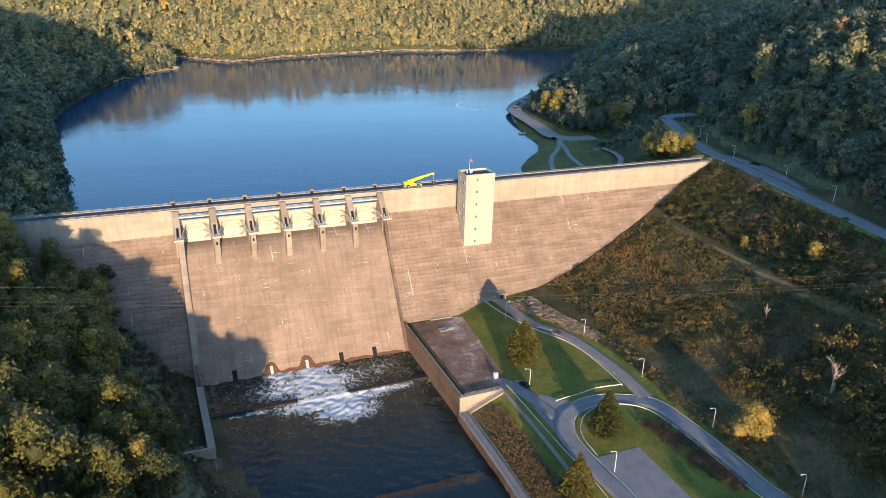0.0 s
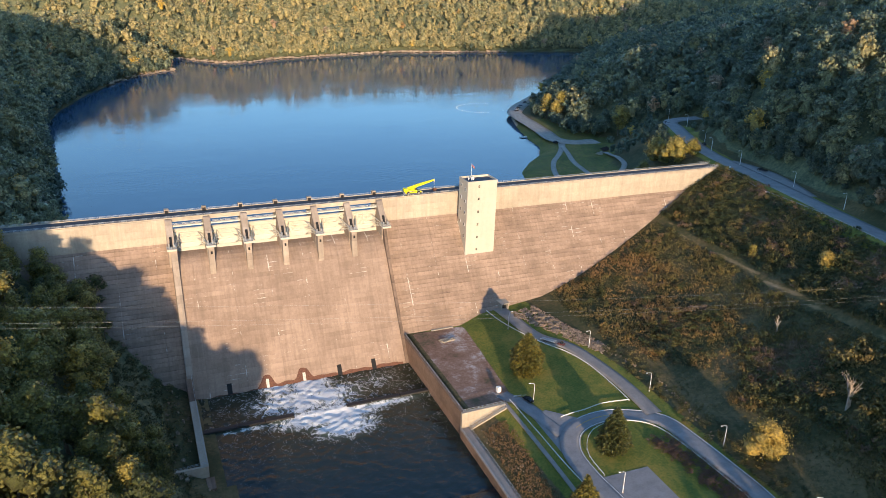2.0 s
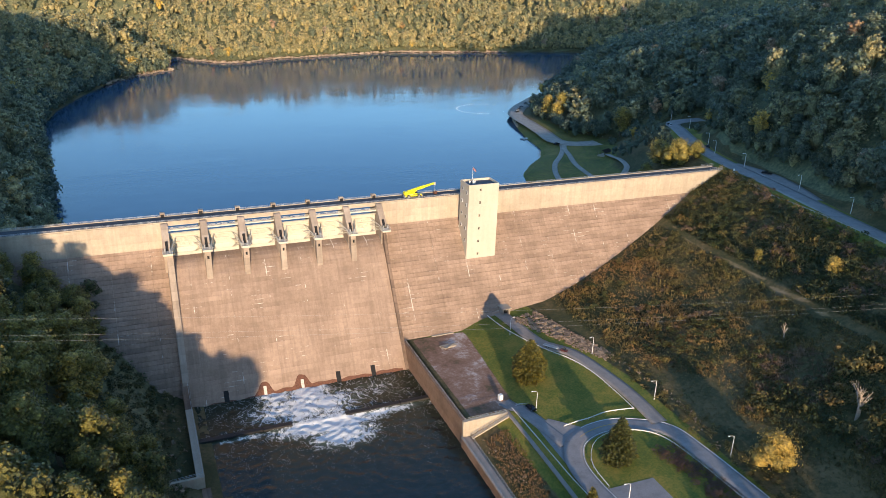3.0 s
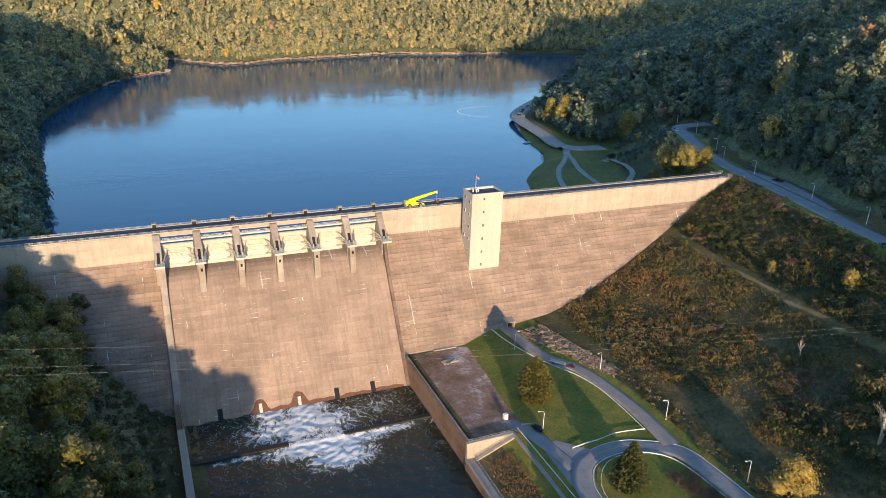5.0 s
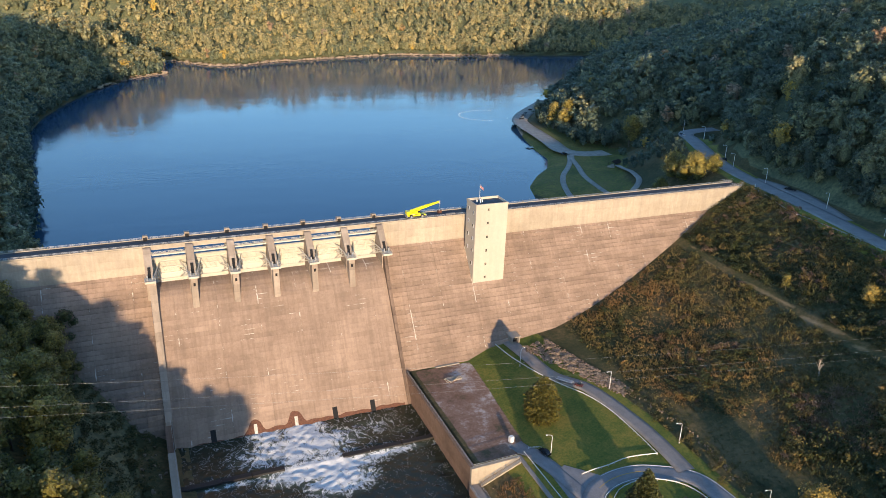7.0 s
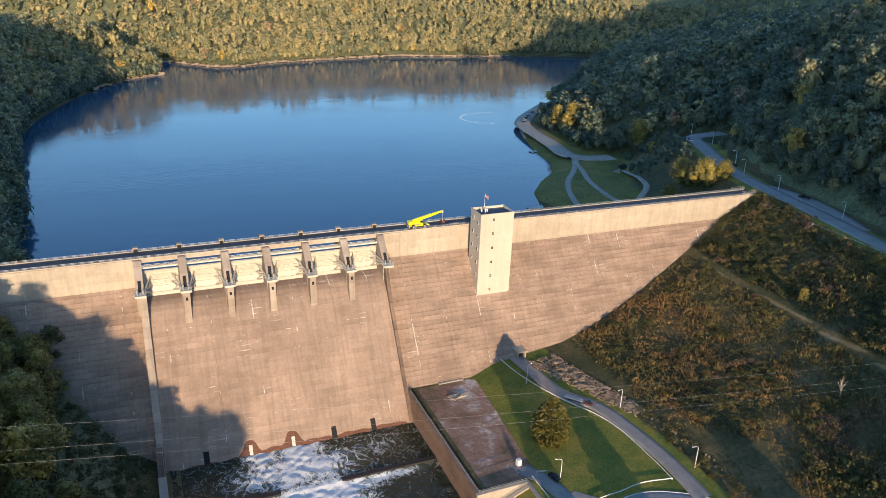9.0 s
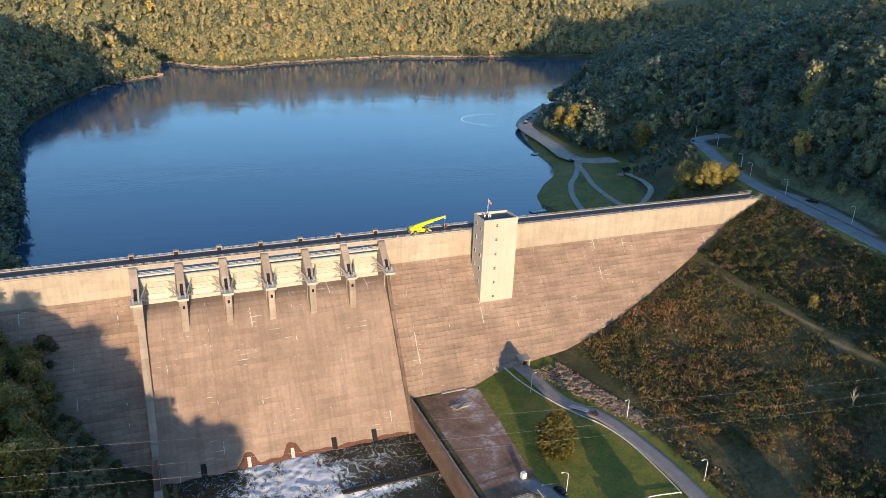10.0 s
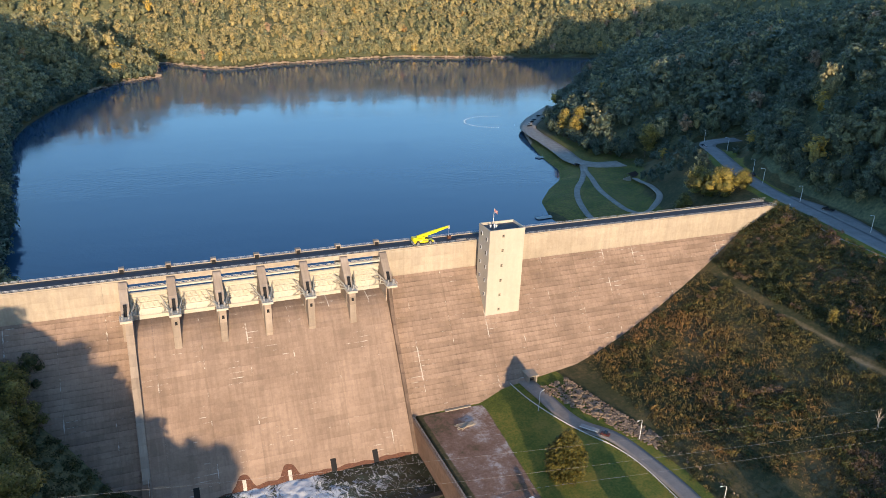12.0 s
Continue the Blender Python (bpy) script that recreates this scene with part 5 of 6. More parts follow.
def guard_rail(pts, label, mat, h=0.7, gap=2.6, lift=0.0):
    """A beam on short posts."""
    line = spline(pts, gap)
    t = tagged(holder("guard_rail"), label, "guard rail")
    z = land(line[:, 0], line[:, 1]) + lift
    bm = bmesh.new()
    for k in range(len(line) - 1):
        p, q = Vector((*line[k], z[k] + h)), Vector((*line[k + 1], z[k + 1] + h))
        d = (q - p).normalized()
        nrm = Vector((d.y, -d.x, 0)) * 0.06
        up = Vector((0, 0, 0.17))
        vs = [bm.verts.new(v) for v in (p - nrm - up, q - nrm - up, q - nrm + up, p - nrm + up, p + nrm - up, q + nrm - up, q + nrm + up, p + nrm + up)]
        for f in ((0, 1, 2, 3), (5, 4, 7, 6), (3, 2, 6, 7), (1, 0, 4, 5)):
            bm.faces.new([vs[i] for i in f])
    part("beam", bm, mat, t)
    first = None
    for k in range(len(line)):
        if first is None:
            first = part("post", soft_box(-0.09, 0.09, -0.09, 0.09, -0.3, h + 0.1, 0), GREYPAINT, t)
            first.location = (*line[0], z[0])
        else:
            again(first, t, pose(float(line[k][0]), float(line[k][1]), float(z[k])))


guard_rail([(133, 11), (134.5, -2), (138.3, -17), (142.4, -28), (147.0, -38), (149.6, -50), (150.0, -66), (149.6, -77)], "pale steel guard rail along the service road", WHITE)
guard_rail([(122.0, -75.2), (127, -75.0), (132, -75.2), (140, -74.8), (149.8, -77.3)], "pale steel guard rail at the lawn's edge", WHITE)
guard_rail([(118.6, -108), (119.4, -98), (122.6, -91.5), (128, -86.6), (136, -85.4), (142, -87.6), (148.2, -94), (150.6, -106), (151.7, -130), (152.2, -150), (161, -200)], "pale steel guard rail inside the loop road", WHITE)
guard_rail([(110.6, -57), (110.5, -80), (110.4, -100), (110.8, -122), (108, -150)], "thin pale rail along the bank", WHITE, h=0.55)
guard_rail([(287.8, 36), (284, 22), (280.5, 2), (277, -25), (272, -60), (266, -90), (252, -140)], "low guard rail at the road's drop", GREYPAINT)


def line_paint(name, line, side, mat, width=0.16, lift=0.30, a=0, b=None):
    tagged(strip(name, line[a:b], width, mat, lift, side=side), "painted road line on asphalt", "road line", kind="structure")


line_paint("road_line_outer", OUTER, -3.1, LINEWHITE)
line_paint("road_line_inner", OUTER, 3.1, LINEWHITE)
line_paint("road_line_centre", OUTER, 0.0, LINEYELLOW, 0.2)


def patch(name, corners, mat, lift, label, step=2.0):
    """A paved area with straight sides, laid on the land."""
    c = [np.array(p, float) for p in corners]
    n = 14
    verts = []
    for u in np.linspace(0, 1, n):
        p, q = c[0] * (1 - u) + c[3] * u, c[1] * (1 - u) + c[2] * u
        for v in np.linspace(0, 1, n):
            s = p * (1 - v) + q * v
            verts.append((s[0], s[1], 0))
    verts = np.array(verts)
    verts[:, 2] = land(verts[:, 0], verts[:, 1]) + lift
    i = np.arange(n * n).reshape(n, n)
    q = np.stack([i[:-1, :-1], i[:-1, 1:], i[1:, 1:], i[1:, :-1]], -1).reshape(-1, 4)
    tagged(new(name, array_mesh(name, verts, q, mat)), label, "pavement", kind="structure")


patch("pavement_lot", [(117.5, -108.5), (133.6, -110.3), (133.2, -152), (114, -152)], ASPHALT, 0.11, "grey asphalt parking lot")
paving(strip("pavement_lay_by", spline([(301.5, 50), (304, 37), (304, 22), (299, 4), (291, -16)], 3), 9.0, ASPHALT, 0.11), "asphalt pull-off beside the road", "pavement")
patch("pavement_junction", [(113.2, -70), (119.5, -68.5), (127.5, -78.0), (112.4, -94)], ASPHALT, 0.12, "grey asphalt junction apron")
BEACH = spline([(392, 424), (352, 384), (322, 348), (312, 318), (307, 290), (301, 258), (296, 232), (301, 219), (312, 213), (322, 212)], 4)
paving(strip("road_beach", BEACH, 14, GRAVEL, 0.25), "wide pale gravel shore road", "road")
paving(strip("path_loop", spline([(299, 222), (290, 208), (283, 190), (272, 164), (266, 140), (264, 122), (270, 112), (281, 118), (290, 138), (297, 156), (302, 170)], 3), 3.6, GRAVEL, 0.2), "pale gravel loop track", "path")


woods("beach_woods", spots(*scatter(306, 372, 222, 372, 6.5, lambda X, Y: (foot_dist(X, Y) < 5) & (dist_line(X, Y, BEACH[::4])[0] > 12) & (shore_dist(X, Y) > 16)), 0.45, 0.85, -0.2), MID, "dark hardwoods along the beach road")
paving(strip("path_shore", spline([(296, 222), (286, 204), (274, 187), (260, 170), (248, 149), (239, 124), (236, 100)], 3), 3.6, GRAVEL, 0.2), "pale gravel track by the shore", "path")


# ---- riprap ----
def riprap():
    rng = random.Random(17)
    meshes = []
    for k in range(6):
        bm = bmesh.new()
        bmesh.ops.create_icosphere(bm, subdivisions=1, radius=1.0)
        for v in bm.verts:
            v.co *= rng.uniform(0.72, 1.15)
            v.co.z *= 0.5
        me = bpy.data.meshes.new("stone")
        bm.to_mesh(me)
        bm.free()
        me.materials.append(ROCK)
        meshes.append(me)
    pile = tagged(holder("riprap"), "pile of pale broken rock beside the service road", "rocks")
    for k in range(290):
        f = rng.random()
        cx, cy = 148.5 + 11 * f + 2.5 * f * f, 3 - 44 * f
        w = 6.2 * (1 - 0.6 * f)
        x, y = cx + rng.uniform(-w, w), cy + rng.uniform(-2.5, 2.5)
        s = rng.choice((0.35, 0.5, 0.7, 0.9, 1.3)) * rng.uniform(0.8, 1.2) * (1 - 0.4 * f)
        o = new("stone", rng.choice(meshes))
        o.parent = pile
        o.matrix_local = Matrix.Translation((x, y, land_at(x, y) + 0.12 * s + 0.5 * max(0, 1 - abs(x - cx) / w))) @ Euler((rng.uniform(-0.3, 0.3), rng.uniform(-0.3, 0.3), rng.uniform(0, 6))).to_matrix().to_4x4() @ Matrix.Scale(s, 4)
    nrng = np.random.default_rng(18)
    bv, bq = ROUGH_BALL
    V, Q = [], []
    for k in range(1500):
        f = nrng.uniform()
        w = 6.8 * (1 - 0.6 * f)
        x, y, s = 148.5 + 11 * f + 2.5 * f * f + nrng.uniform(-w, w), 3 - 46 * f + nrng.uniform(-2.5, 2.5), nrng.uniform(0.15, 0.5)
        a = nrng.uniform(0, 6.28)
        v = bv * nrng.uniform(0.65, 1.2, (len(bv), 1)) * np.array((s * 1.4, s, s * 0.7))
        V.append(np.column_stack([v[:, 0] * math.cos(a) - v[:, 1] * math.sin(a) + x, v[:, 0] * math.sin(a) + v[:, 1] * math.cos(a) + y, v[:, 2] + land_at(x, y) + 0.15 * s + 0.3]))
        Q.append(bq + k * len(bv))
    rubble = new("rubble", array_mesh("rubble", np.concatenate(V), np.concatenate(Q), ROCK))
    rubble.parent = pile
    tagged(rubble, kind="stuff")
    toe = tagged(holder("bank_rocks"), "loose rocks along the ditch and river bank", "rocks")
    for k in range(290):
        if k >= 150:
            y, s = rng.uniform(-140, 10), rng.uniform(0.3, 1.1)
            x = float(left_edge(y)) - rng.uniform(4, 13) + (3.5 if y < -58 else 0)
        elif k < 90:
            f = rng.random()
            x, y, s = 161.5 + 5.0 * math.sin(f * 3.0) + rng.uniform(-1, 1), -38 - 70 * f, rng.uniform(0.2, 0.6)
        else:
            x, y, s = rng.uniform(95, 100), rng.uniform(-105, -63), rng.uniform(0.2, 0.5)
        o = new("stone", rng.choice(meshes))
        o.parent = toe
        o.matrix_local = Matrix.Translation((x, y, land_at(x, y) + 0.1 * s)) @ Euler((rng.uniform(0, 6), rng.uniform(0, 6), rng.uniform(0, 6))).to_matrix().to_4x4() @ Matrix.Scale(s, 4)


riprap()


# ---- far shore's bare rock edge ----
paving(strip("shore_ledge", spline(SHORE[16:26], 6), 7.0, plain("shore_rock", (0.36, 0.275, 0.19), 0.95, vary=0.55, scale=0.10), 0.0, level=[LAKE + 0.5, LAKE + 0.9, LAKE + 0.6, LAKE + 1.0, LAKE + 0.5]), "pale bare rock ledge at the waterline", "shore")
paving(strip("shore_point", spline([(2, 658), (30, 684), (43, 693)], 4), 7.0, bpy.data.materials["shore_rock"], 0.0, level=[LAKE + 0.3, LAKE + 0.9, LAKE + 0.3]), "pale rock point at the waterline", "shore")


def shore_rocks():
    """Loose blocks and slabs along the bare waterline."""
    rng = np.random.default_rng(44)
    bv, bq = ROUGH_BALL
    V, Q, n = [], [], 0
    for line, count in ((spline(SHORE[17:26], 4), 420), (spline([(-30, 596), (2, 658), (30, 684), (44, 694), (38, 712)], 3), 120)):
        for _ in range(count):
            p = line[int(rng.integers(len(line)))] + rng.normal(scale=2.2, size=2)
            a, s = rng.uniform(0, 6.28), rng.uniform(0.5, 2.6)
            v = bv * rng.uniform(0.7, 1.2, (len(bv), 1)) * np.array((s * 1.5, s, s * rng.uniform(0.3, 0.7)))
            V.append(np.column_stack([v[:, 0] * math.cos(a) - v[:, 1] * math.sin(a) + p[0], v[:, 0] * math.sin(a) + v[:, 1] * math.cos(a) + p[1], v[:, 2] + LAKE + 0.3 + rng.uniform(0, 1.6)]))
            Q.append(bq + n)
            n += len(bv)
    tagged(new("shore_rocks", array_mesh("shore_rocks", np.concatenate(V), np.concatenate(Q), bpy.data.materials["shore_rock"])), "pale tan boulders and slabs along the waterline", "rocks", kind="stuff")


shore_rocks()


# ---- overhead wires ----
for y, drop in ((-107, 0.0), (-111.5, -1.5), (-118, 0.5)):
    bm = bmesh.new()
    pts = [Vector((x, y - 0.02 * x, 92 + drop - 0.118 * (x + 20) + 0.00011 * (x + 20) * (x - 190))) for x in np.linspace(-190, 420, 41)]
    for p, q in zip(pts, pts[1:]):
        tube(bm, p, q, 0.012, sides=4)
    tagged(part("power_line", bm, GREYPAINT), "thin overhead wire spanning the river valley", "wire", "overhead wires")


# ---- vehicles ----
def wheel(parent, x, y, z, r, w):
    bm = bmesh.new()
    tube(bm, (x, y - w / 2, z), (x, y + w / 2, z), r, sides=14)
    o = part("wheel", bm, TYRE, parent)
    bm = bmesh.new()
    tube(bm, (x, y - w / 2 - 0.02, z), (x, y + w / 2 + 0.02, z), r * 0.55, sides=10)
    part("rim", bm, GALV, o)


def car(x, y, turn, paint, label, long=4.7, bed=False, z=None):
    t = tagged(holder("car", x, y, (land_at(x, y) + 0.2) if z is None else z, turn), label, "car")
    h = long / 2
    body = [(-h, 0.45), (-h + 0.05, 0.95), (-h + 0.3, 1.0), (h - 1.3, 0.98), (h - 0.15, 0.85), (h, 0.6), (h, 0.35), (-h, 0.35)]
    bm = prism([(a, b) for a, b in body], -0.88, 0.88)
    for v in bm.verts:
        v.co = Vector((v.co.y, v.co.x, v.co.z))
    bmesh.ops.recalc_face_normals(bm, faces=bm.faces[:])
    part("body", bm, paint, t)
    cab = [(-0.3, 0.98), (0.0, 1.62), (1.0, 1.65), (h - 1.0, 0.98)] if bed else [(-h + 0.4, 0.98), (-h + 0.9, 1.45), (0.5, 1.5), (h - 1.2, 0.98)]
    bm = prism(cab, -0.76, 0.76)
    for v in bm.verts:
        v.co = Vector((v.co.y, v.co.x, v.co.z))
    bmesh.ops.recalc_face_normals(bm, faces=bm.faces[:])
    part("cabin", bm, GLASS, t)
    part("roof", soft_box(cab[1][0] + 0.05, cab[2][0] - 0.05, -0.72, 0.72, cab[2][1] - 0.02, cab[2][1] + 0.05, 0.02), paint, t)
    for wx in (-h + 0.85, h - 0.9):
        for wy in (-0.8, 0.8):
            wheel(t, wx, wy, 0.33, 0.33, 0.24)
    for wy in (-0.6, 0.6):
        part("headlight", soft_box(h - 0.06, h + 0.02, wy - 0.2, wy + 0.2, 0.6, 0.76, 0.01), WHITE, t)


CARSILVER = plain("car_silver", (0.45, 0.47, 0.5), 0.3, 0.5, vary=0.05)
CARBLUE = plain("car_dark_blue", (0.03, 0.05, 0.09), 0.28, vary=0.1)
car(304.5, 28.0, 118, CARBLACK, "black pickup parked in the pull-off", 5.4, True)
car(116.6, -60.5, 105, CARBLACK, "dark car parked by the gate", 4.4)
for x, y, turn, paint in ((326, 352, 25, CARSILVER), (331, 358, 25, CARBLACK), (337, 365, 25, CARBLUE), (350, 380, 25, CARBLACK), (322, 345, 25, CARBLACK)):
    car(x, y, turn, paint, "car parked on the gravel shore road", z=max(land_at(x + a, y + b) for a in (-6, 0, 6) for b in (-6, 0, 6)) + 0.35)
car(290, 219, 8, CARBLACK, "dark car on the gravel shore road", z=max(land_at(290 + a, 219 + b) for a in (-6, 0, 6) for b in (-6, 0, 6)) + 0.35)
car(341, 157, 60, CARBLUE, "dark car parked at the road's bend")
car(339, 152, 60, CARSILVER, "silver car parked at the road's bend")
car(315, 87, 65, CARBLACK, "dark car parked on the road's edge")


def trailer():
    t = tagged(holder("trailer_truck", 146.2, -28.8, land_at(146.2, -28.8) + 0.25, -52), "pickup with a long grey flat trailer", "truck")
    part("trailer_bed", soft_box(-6.0, 0.6, -1.15, 1.15, 0.75, 0.95, 0.03), GREYPAINT, t)
    part("trailer_rail", soft_box(-6.0, 0.6, -1.2, -1.1, 0.97, 1.25, 0.02), WHITE, t)
    part("drawbar", soft_box(0.6, 1.6, -0.12, 0.12, 0.6, 0.75, 0), GREYPAINT, t)
    part("truck_body", soft_box(1.5, 4.6, -0.9, 0.9, 0.4, 1.0, 0.1), plain("truck_red", (0.10, 0.03, 0.025), 0.3), t)
    part("truck_cab", soft_box(2.6, 3.8, -0.8, 0.8, 1.0, 1.65, 0.18), GLASS, t)
    for wx in (-4.6, -3.7, 2.0, 4.0):
        for wy in (-0.95, 0.95):
            wheel(t, wx, wy, 0.36, 0.36, 0.25)


trailer()


def crane():
    """A rough-terrain crane with its boom raised a little and drawn out."""
    t = tagged(holder("mobile_crane", 107.6, 42.2, DECKZ + 0.12, 1), "bright yellow mobile crane on the dam roadway", "crane")
    part("chassis", soft_box(-4.2, 4.0, -1.1, 1.1, 0.9, 1.5, 0.08), YELLOW, t)
    part("outrigger", soft_box(-4.6, -4.1, -1.3, 1.3, 0.5, 1.3, 0.05), GREYPAINT, t)
    part("outrigger", soft_box(3.95, 4.4, -1.3, 1.3, 0.5, 1.3, 0.05), GREYPAINT, t)
    for wx in (-2.6, 2.4):
        for wy in (-1.15, 1.15):
            wheel(t, wx, wy, 0.85, 0.85, 0.6)
    bm = bmesh.new()
    tube(bm, (-1.2, 0, 1.5), (-1.2, 0, 1.9), 1.0, sides=14)
    part("slew_ring", bm, GREYPAINT, t)
    part("counterweight", soft_box(-4.6, -2.6, -1.25, 1.25, 1.75, 3.2, 0.2), YELLOW, t)
    part("upper_deck", soft_box(-2.6, 0.6, -1.2, 0.3, 1.9, 2.7, 0.1), YELLOW, t)
    cab = part("cab", prism([(-1.25, 1.9), (-1.25, 3.3), (-0.35, 3.3), (-0.35, 1.9)], -0.8, 1.3), YELLOW, t)
    part("cab_window", soft_box(0.2, 1.33, -1.28, -0.32, 2.4, 3.2, 0.02), GLASS, cab)
    a = radians(13)
    d, u = Vector((math.cos(a), 0, math.sin(a))), Vector((-math.sin(a), 0, math.cos(a)))
    base = Vector((-2.6, 0.3, 2.9))
    for k, (s0, s1, w) in enumerate(((0, 8.4, 0.58), (8.3, 11.2, 0.47), (11.1, 13.4, 0.38))):
        bm = bmesh.new()
        box(bm, s0, s1, -w * 0.8, w * 0.8, -w, w)
        for v in bm.verts:
            v.co = base + d * v.co.x + Vector((0, v.co.y, 0)) + u * v.co.z
        bmesh.ops.bevel(bm, geom=bm.edges[:], offset=0.05, segments=1, affect="EDGES")
        part("boom_section", bm, YELLOW, t)
    tip = base + d * 13.4
    bm = bmesh.new()
    box(bm, tip.x - 0.1, tip.x + 0.5, tip.y - 0.4, tip.y + 0.4, tip.z - 0.9, tip.z + 0.45)
    part("boom_head", bm, GREYPAINT, t)
    bm = bmesh.new()
    tube(bm, tip + Vector((0.3, 0, -0.8)), (tip.x + 0.3, tip.y, 2.6), 0.05)
    tube(bm, (tip.x + 0.3, tip.y, 2.6), (tip.x + 0.3, tip.y, 1.9), 0.28, 0.18, 8)
    part("hook_block", bm, GREYPAINT, t)
    bm = bmesh.new()
    tube(bm, (-0.4, 0.3, 2.0), base + d * 5.2 - u * 0.5, 0.2, 0.14, 8)
    part("lift_cylinder", bm, GALV, t)


crane()


def crate(x, y, z, sx, sy, sz, turn, mat, name, label, cat):
    t = tagged(part(name, soft_box(-sx / 2, sx / 2, -sy / 2, sy / 2, 0, sz, min(sx, sy, sz) * 0.08), mat), label, cat)
    t.matrix_world = pose(x, y, z, 0, 0, turn)


crate(119.5, 44.8, DECKZ + 0.12, 1.6, 1.2, 1.3, 10, RUST, "equipment_box", "rusty equipment box on the dam roadway", "box")
crate(123.5, 42.0, DECKZ + 0.12, 4.2, 1.0, 0.5, 2, PIER, "timber_stack", "low stack of pale timbers on the roadway", "timber")
crate(110.2, -48.5, 8.75, 1.6, 1.5, 2.3, 8, WHITE, "portable_toilet", "small white portable cabin by the gate", "cabin")
crate(109.5, 7.2, 8.7, 10.5, 0.9, 0.35, 1, PALE, "concrete_curb", "long pale concrete curb at the dam's foot", "curb")


def pipes():
    rng = random.Random(4)
    t = tagged(holder("pipe_stack", 107.8, -3.4, 8.75, 6), "stack of pale weathered beams on the gravel apron", "beams")
    for k in range(11):
        y, z = (k % 5) * 0.55 - 1.2, 0.12 + 0.26 * (k // 5)
        b = part("beam", soft_box(-3.4 + rng.uniform(-0.6, 0.5), 3.2 + rng.uniform(-0.8, 0.6), -0.2, 0.2, -0.12, 0.12, 0.02), PALE, t)
        b.matrix_local = pose(0, y, z, 0, 0, rng.uniform(-4, 4) if k < 10 else 28)


pipes()


def yard_gate():
    t = tagged(holder("yard_gate", 113.6, -54.8, land_at(113.6, -54.8) + 0.1, -12), "white pipe gate across the apron lane", "gate")
    for x in (0, 5.2):
        bm = bmesh.new()
        tube(bm, (x, 0, -0.2), (x, 0, 1.35), 0.09)
        part("gate_post", bm, WHITE, t)
    for z in (0.45, 0.85, 1.2):
        bm = bmesh.new()
        tube(bm, (0.1, 0, z), (5.1, 0, z), 0.05)
        part("bar", bm, WHITE, t)


yard_gate()


def portal():
    """The gallery door at the dam's foot, with its small roof."""
    y0 = face_y(14.0)
    t = tagged(holder("gallery_entrance", 141.5, 0, 0), "small concrete gallery entrance with a dark doorway", "entrance")
    part("side_wall", soft_box(-1.9, -1.4, y0 - 3.4, y0 + 3.0, 11.6, 15.6, 0.03), PALE, t)
    part("side_wall", soft_box(1.4, 1.9, y0 - 3.4, y0 + 3.0, 11.6, 15.6, 0.03), PALE, t)
    part("canopy", soft_box(-2.3, 2.3, y0 - 3.8, y0 + 3.6, 15.61, 16.0, 0.04), PALE, t)
    part("door", soft_box(-1.39, 1.39, y0 - 2.0, y0 - 1.8, 11.6, 15.58, 0), BLACK, t, "dark doorway")
    part("step", soft_box(-2.2, 2.2, y0 - 5.0, y0 - 3.45, 11.4, 12.4, 0.03), PALE, t)


portal()


def hut():
    t = tagged(holder("picnic_shelter", 304, 176, land_at(304, 176), 25), "dark open picnic shelter with a pitched roof", "shelter")
    for x in (-4, 0, 4):
        for y in (-2.6, 2.6):
            part("post", soft_box(x - 0.12, x + 0.12, y - 0.12, y + 0.12, -0.6, 2.6, 0), BARK, t)
    for s in (-1, 1):
        bm = bmesh.new()
        vs = [bm.verts.new(v) for v in ((-4.8, s * 3.4, 2.5), (4.8, s * 3.4, 2.5), (4.8, 0, 4.1), (-4.8, 0, 4.1))]
        bm.faces.new(vs)
        bmesh.ops.solidify(bm, geom=bm.faces[:], thickness=0.15)
        part("roof_slope", bm, plain("brown_roof", (0.06, 0.04, 0.035), 0.85) if s < 0 else bpy.data.materials["brown_roof"], t)
    part("slab", soft_box(-4.6, 4.6, -3.2, 3.2, -0.8, 0.05, 0), PALE, t)


hut()


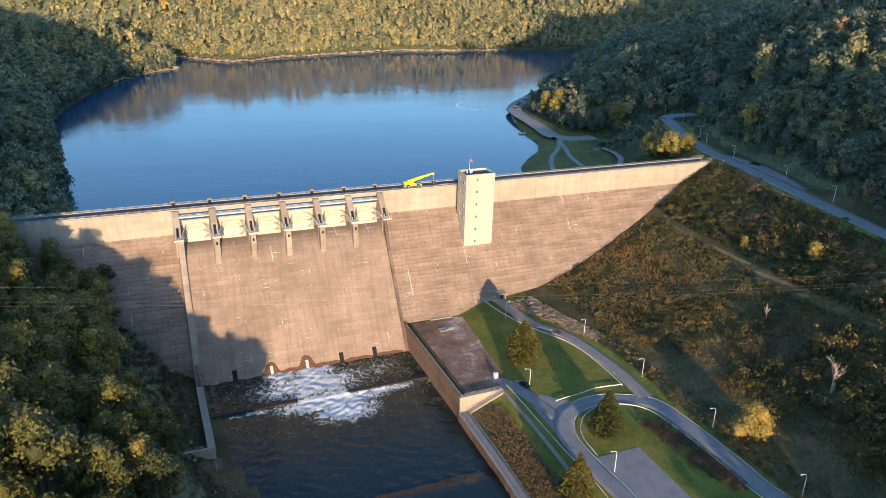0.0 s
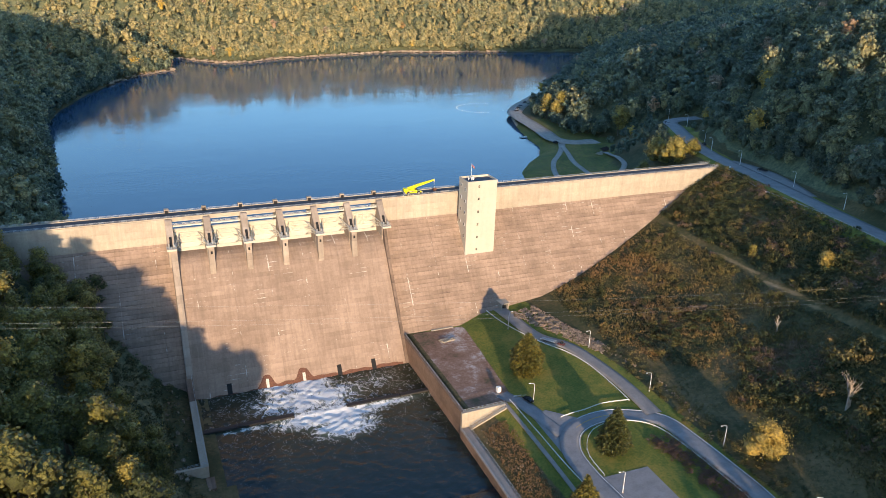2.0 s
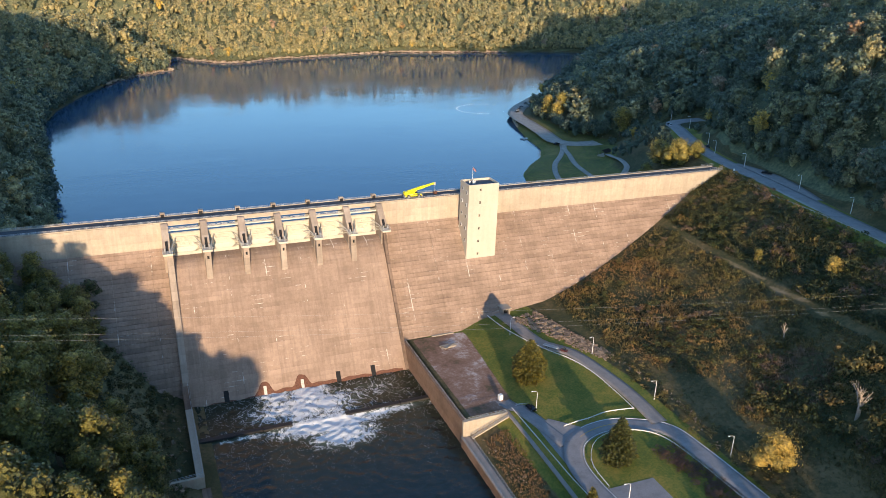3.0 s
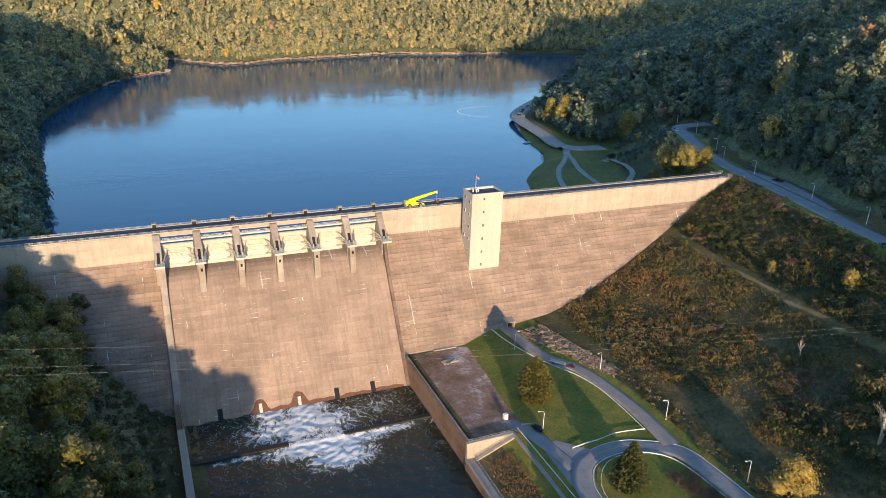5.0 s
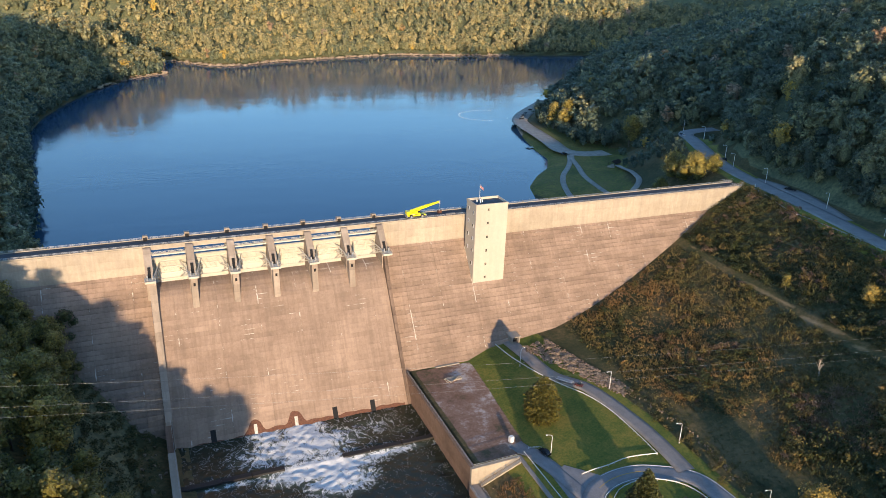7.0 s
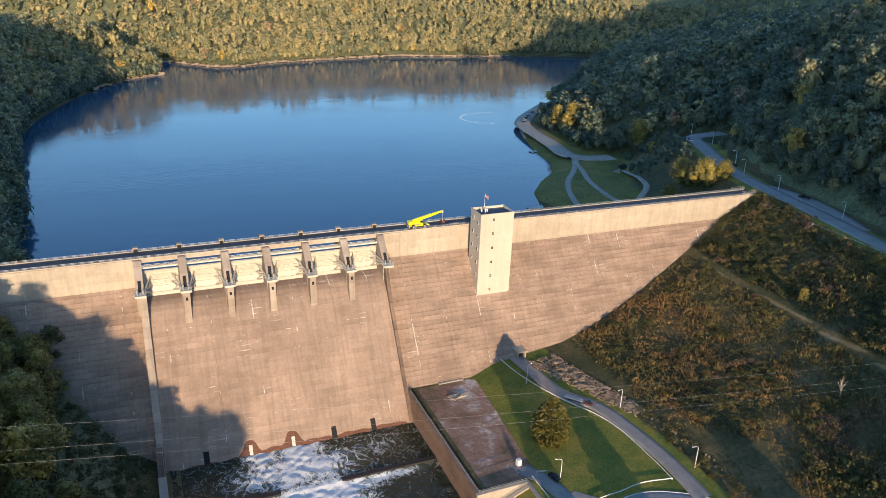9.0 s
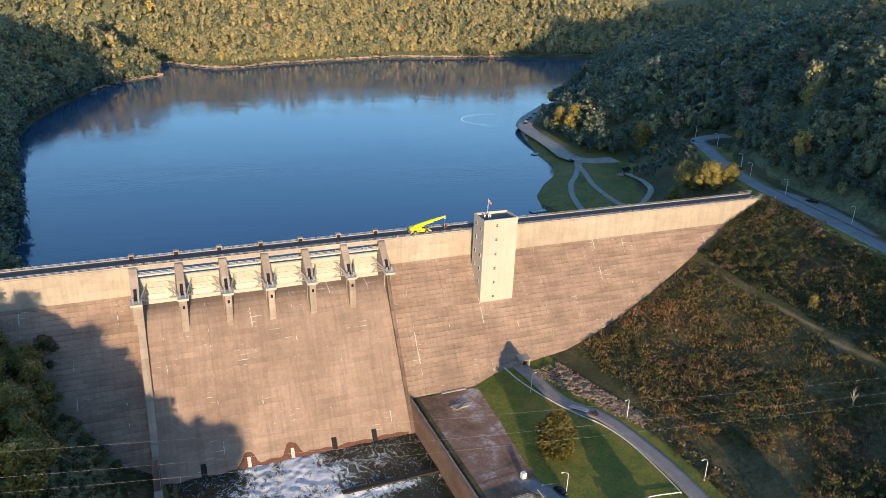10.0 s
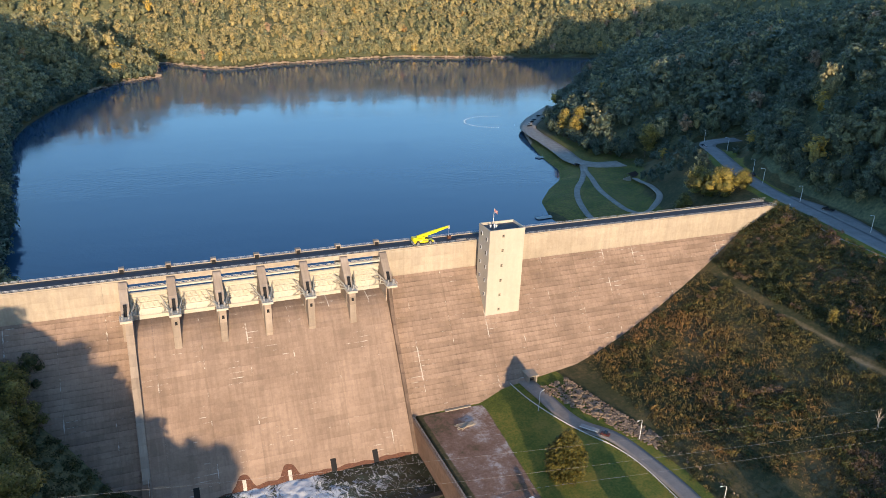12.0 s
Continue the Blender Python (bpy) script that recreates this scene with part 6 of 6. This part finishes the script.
def dock(x, y, turn, long, wide, label):
    t = tagged(holder("dock", x, y, LAKE, turn), label, "dock")
    part("deck", soft_box(-long / 2, long / 2, -wide / 2, wide / 2, 0.35, 0.55, 0.02), GREYPAINT, t)
    for s in (-1, 1):
        part("float", soft_box(-long / 2, long / 2, s * wide * 0.35 - 0.4, s * wide * 0.35 + 0.4, -0.3, 0.349, 0.05), BLACK, t)
    for k in range(4):
        bm = bmesh.new()
        xx = -long / 2 + long * k / 3
        tube(bm, (xx, wide / 2 - 0.1, 0.5), (xx, wide / 2 - 0.1, 1.6), 0.06)
        part("post", bm, GALV, t)


dock(287.0, 263, 20, 8, 4, "small grey floating dock by the shore road")
dock(404, 440, 35, 16, 2.2, "long narrow floating dock at the shore")
dock(223, 141, 5, 16, 4, "dark floating work barge near the dam")


def buoys():
    t = tagged(holder("buoy_line"), "curved line of small pale swim-area floats", "floats")
    bm = bmesh.new()
    bmesh.ops.create_icosphere(bm, subdivisions=1, radius=0.3)
    first = part("float", bm, WHITE, t)
    first.location = (322, 372, LAKE + 0.05)
    for a in np.linspace(0.15, math.pi * 1.1, 46)[1:]:
        again(first, t, pose(330 + 30 * math.cos(a + 0.95) - 18, 372 + 24 * math.sin(a + 0.95) + 16, LAKE + 0.05))


buoys()


# ---- fittings at the dam's right end ----
endf = tagged(holder("end_fence"), "galvanised fence panel closing the dam's end", "fence")
for y in (39.7, 47.1):
    railing(endf, [(276, y, DECKZ + 0.1), (284.5, y, DECKZ + 0.1)], height=2.0, gap=1.4, rails=(0.6, 1.3, 1.95))
railing(endf, [(284.5, 39.7, DECKZ + 0.1), (284.5, 41.6, DECKZ + 0.1)], height=2.0, gap=0.9, rails=(0.6, 1.3, 1.95))
for x, y in ((287.2, 34), (283.4, 18), (280.3, 0), (277.5, -20), (275.6, -38), (274, -58)):
    crate(x, y, land_at(x, y), 0.7, 0.7, 0.75, 10, WHITE, "marker_block", "small white concrete marker block", "block")
crate(291.5, 38.5, 61.4, 0.5, 0.5, 1.2, 0, WHITE, "bollard", "short white bollard on the road", "bollard")
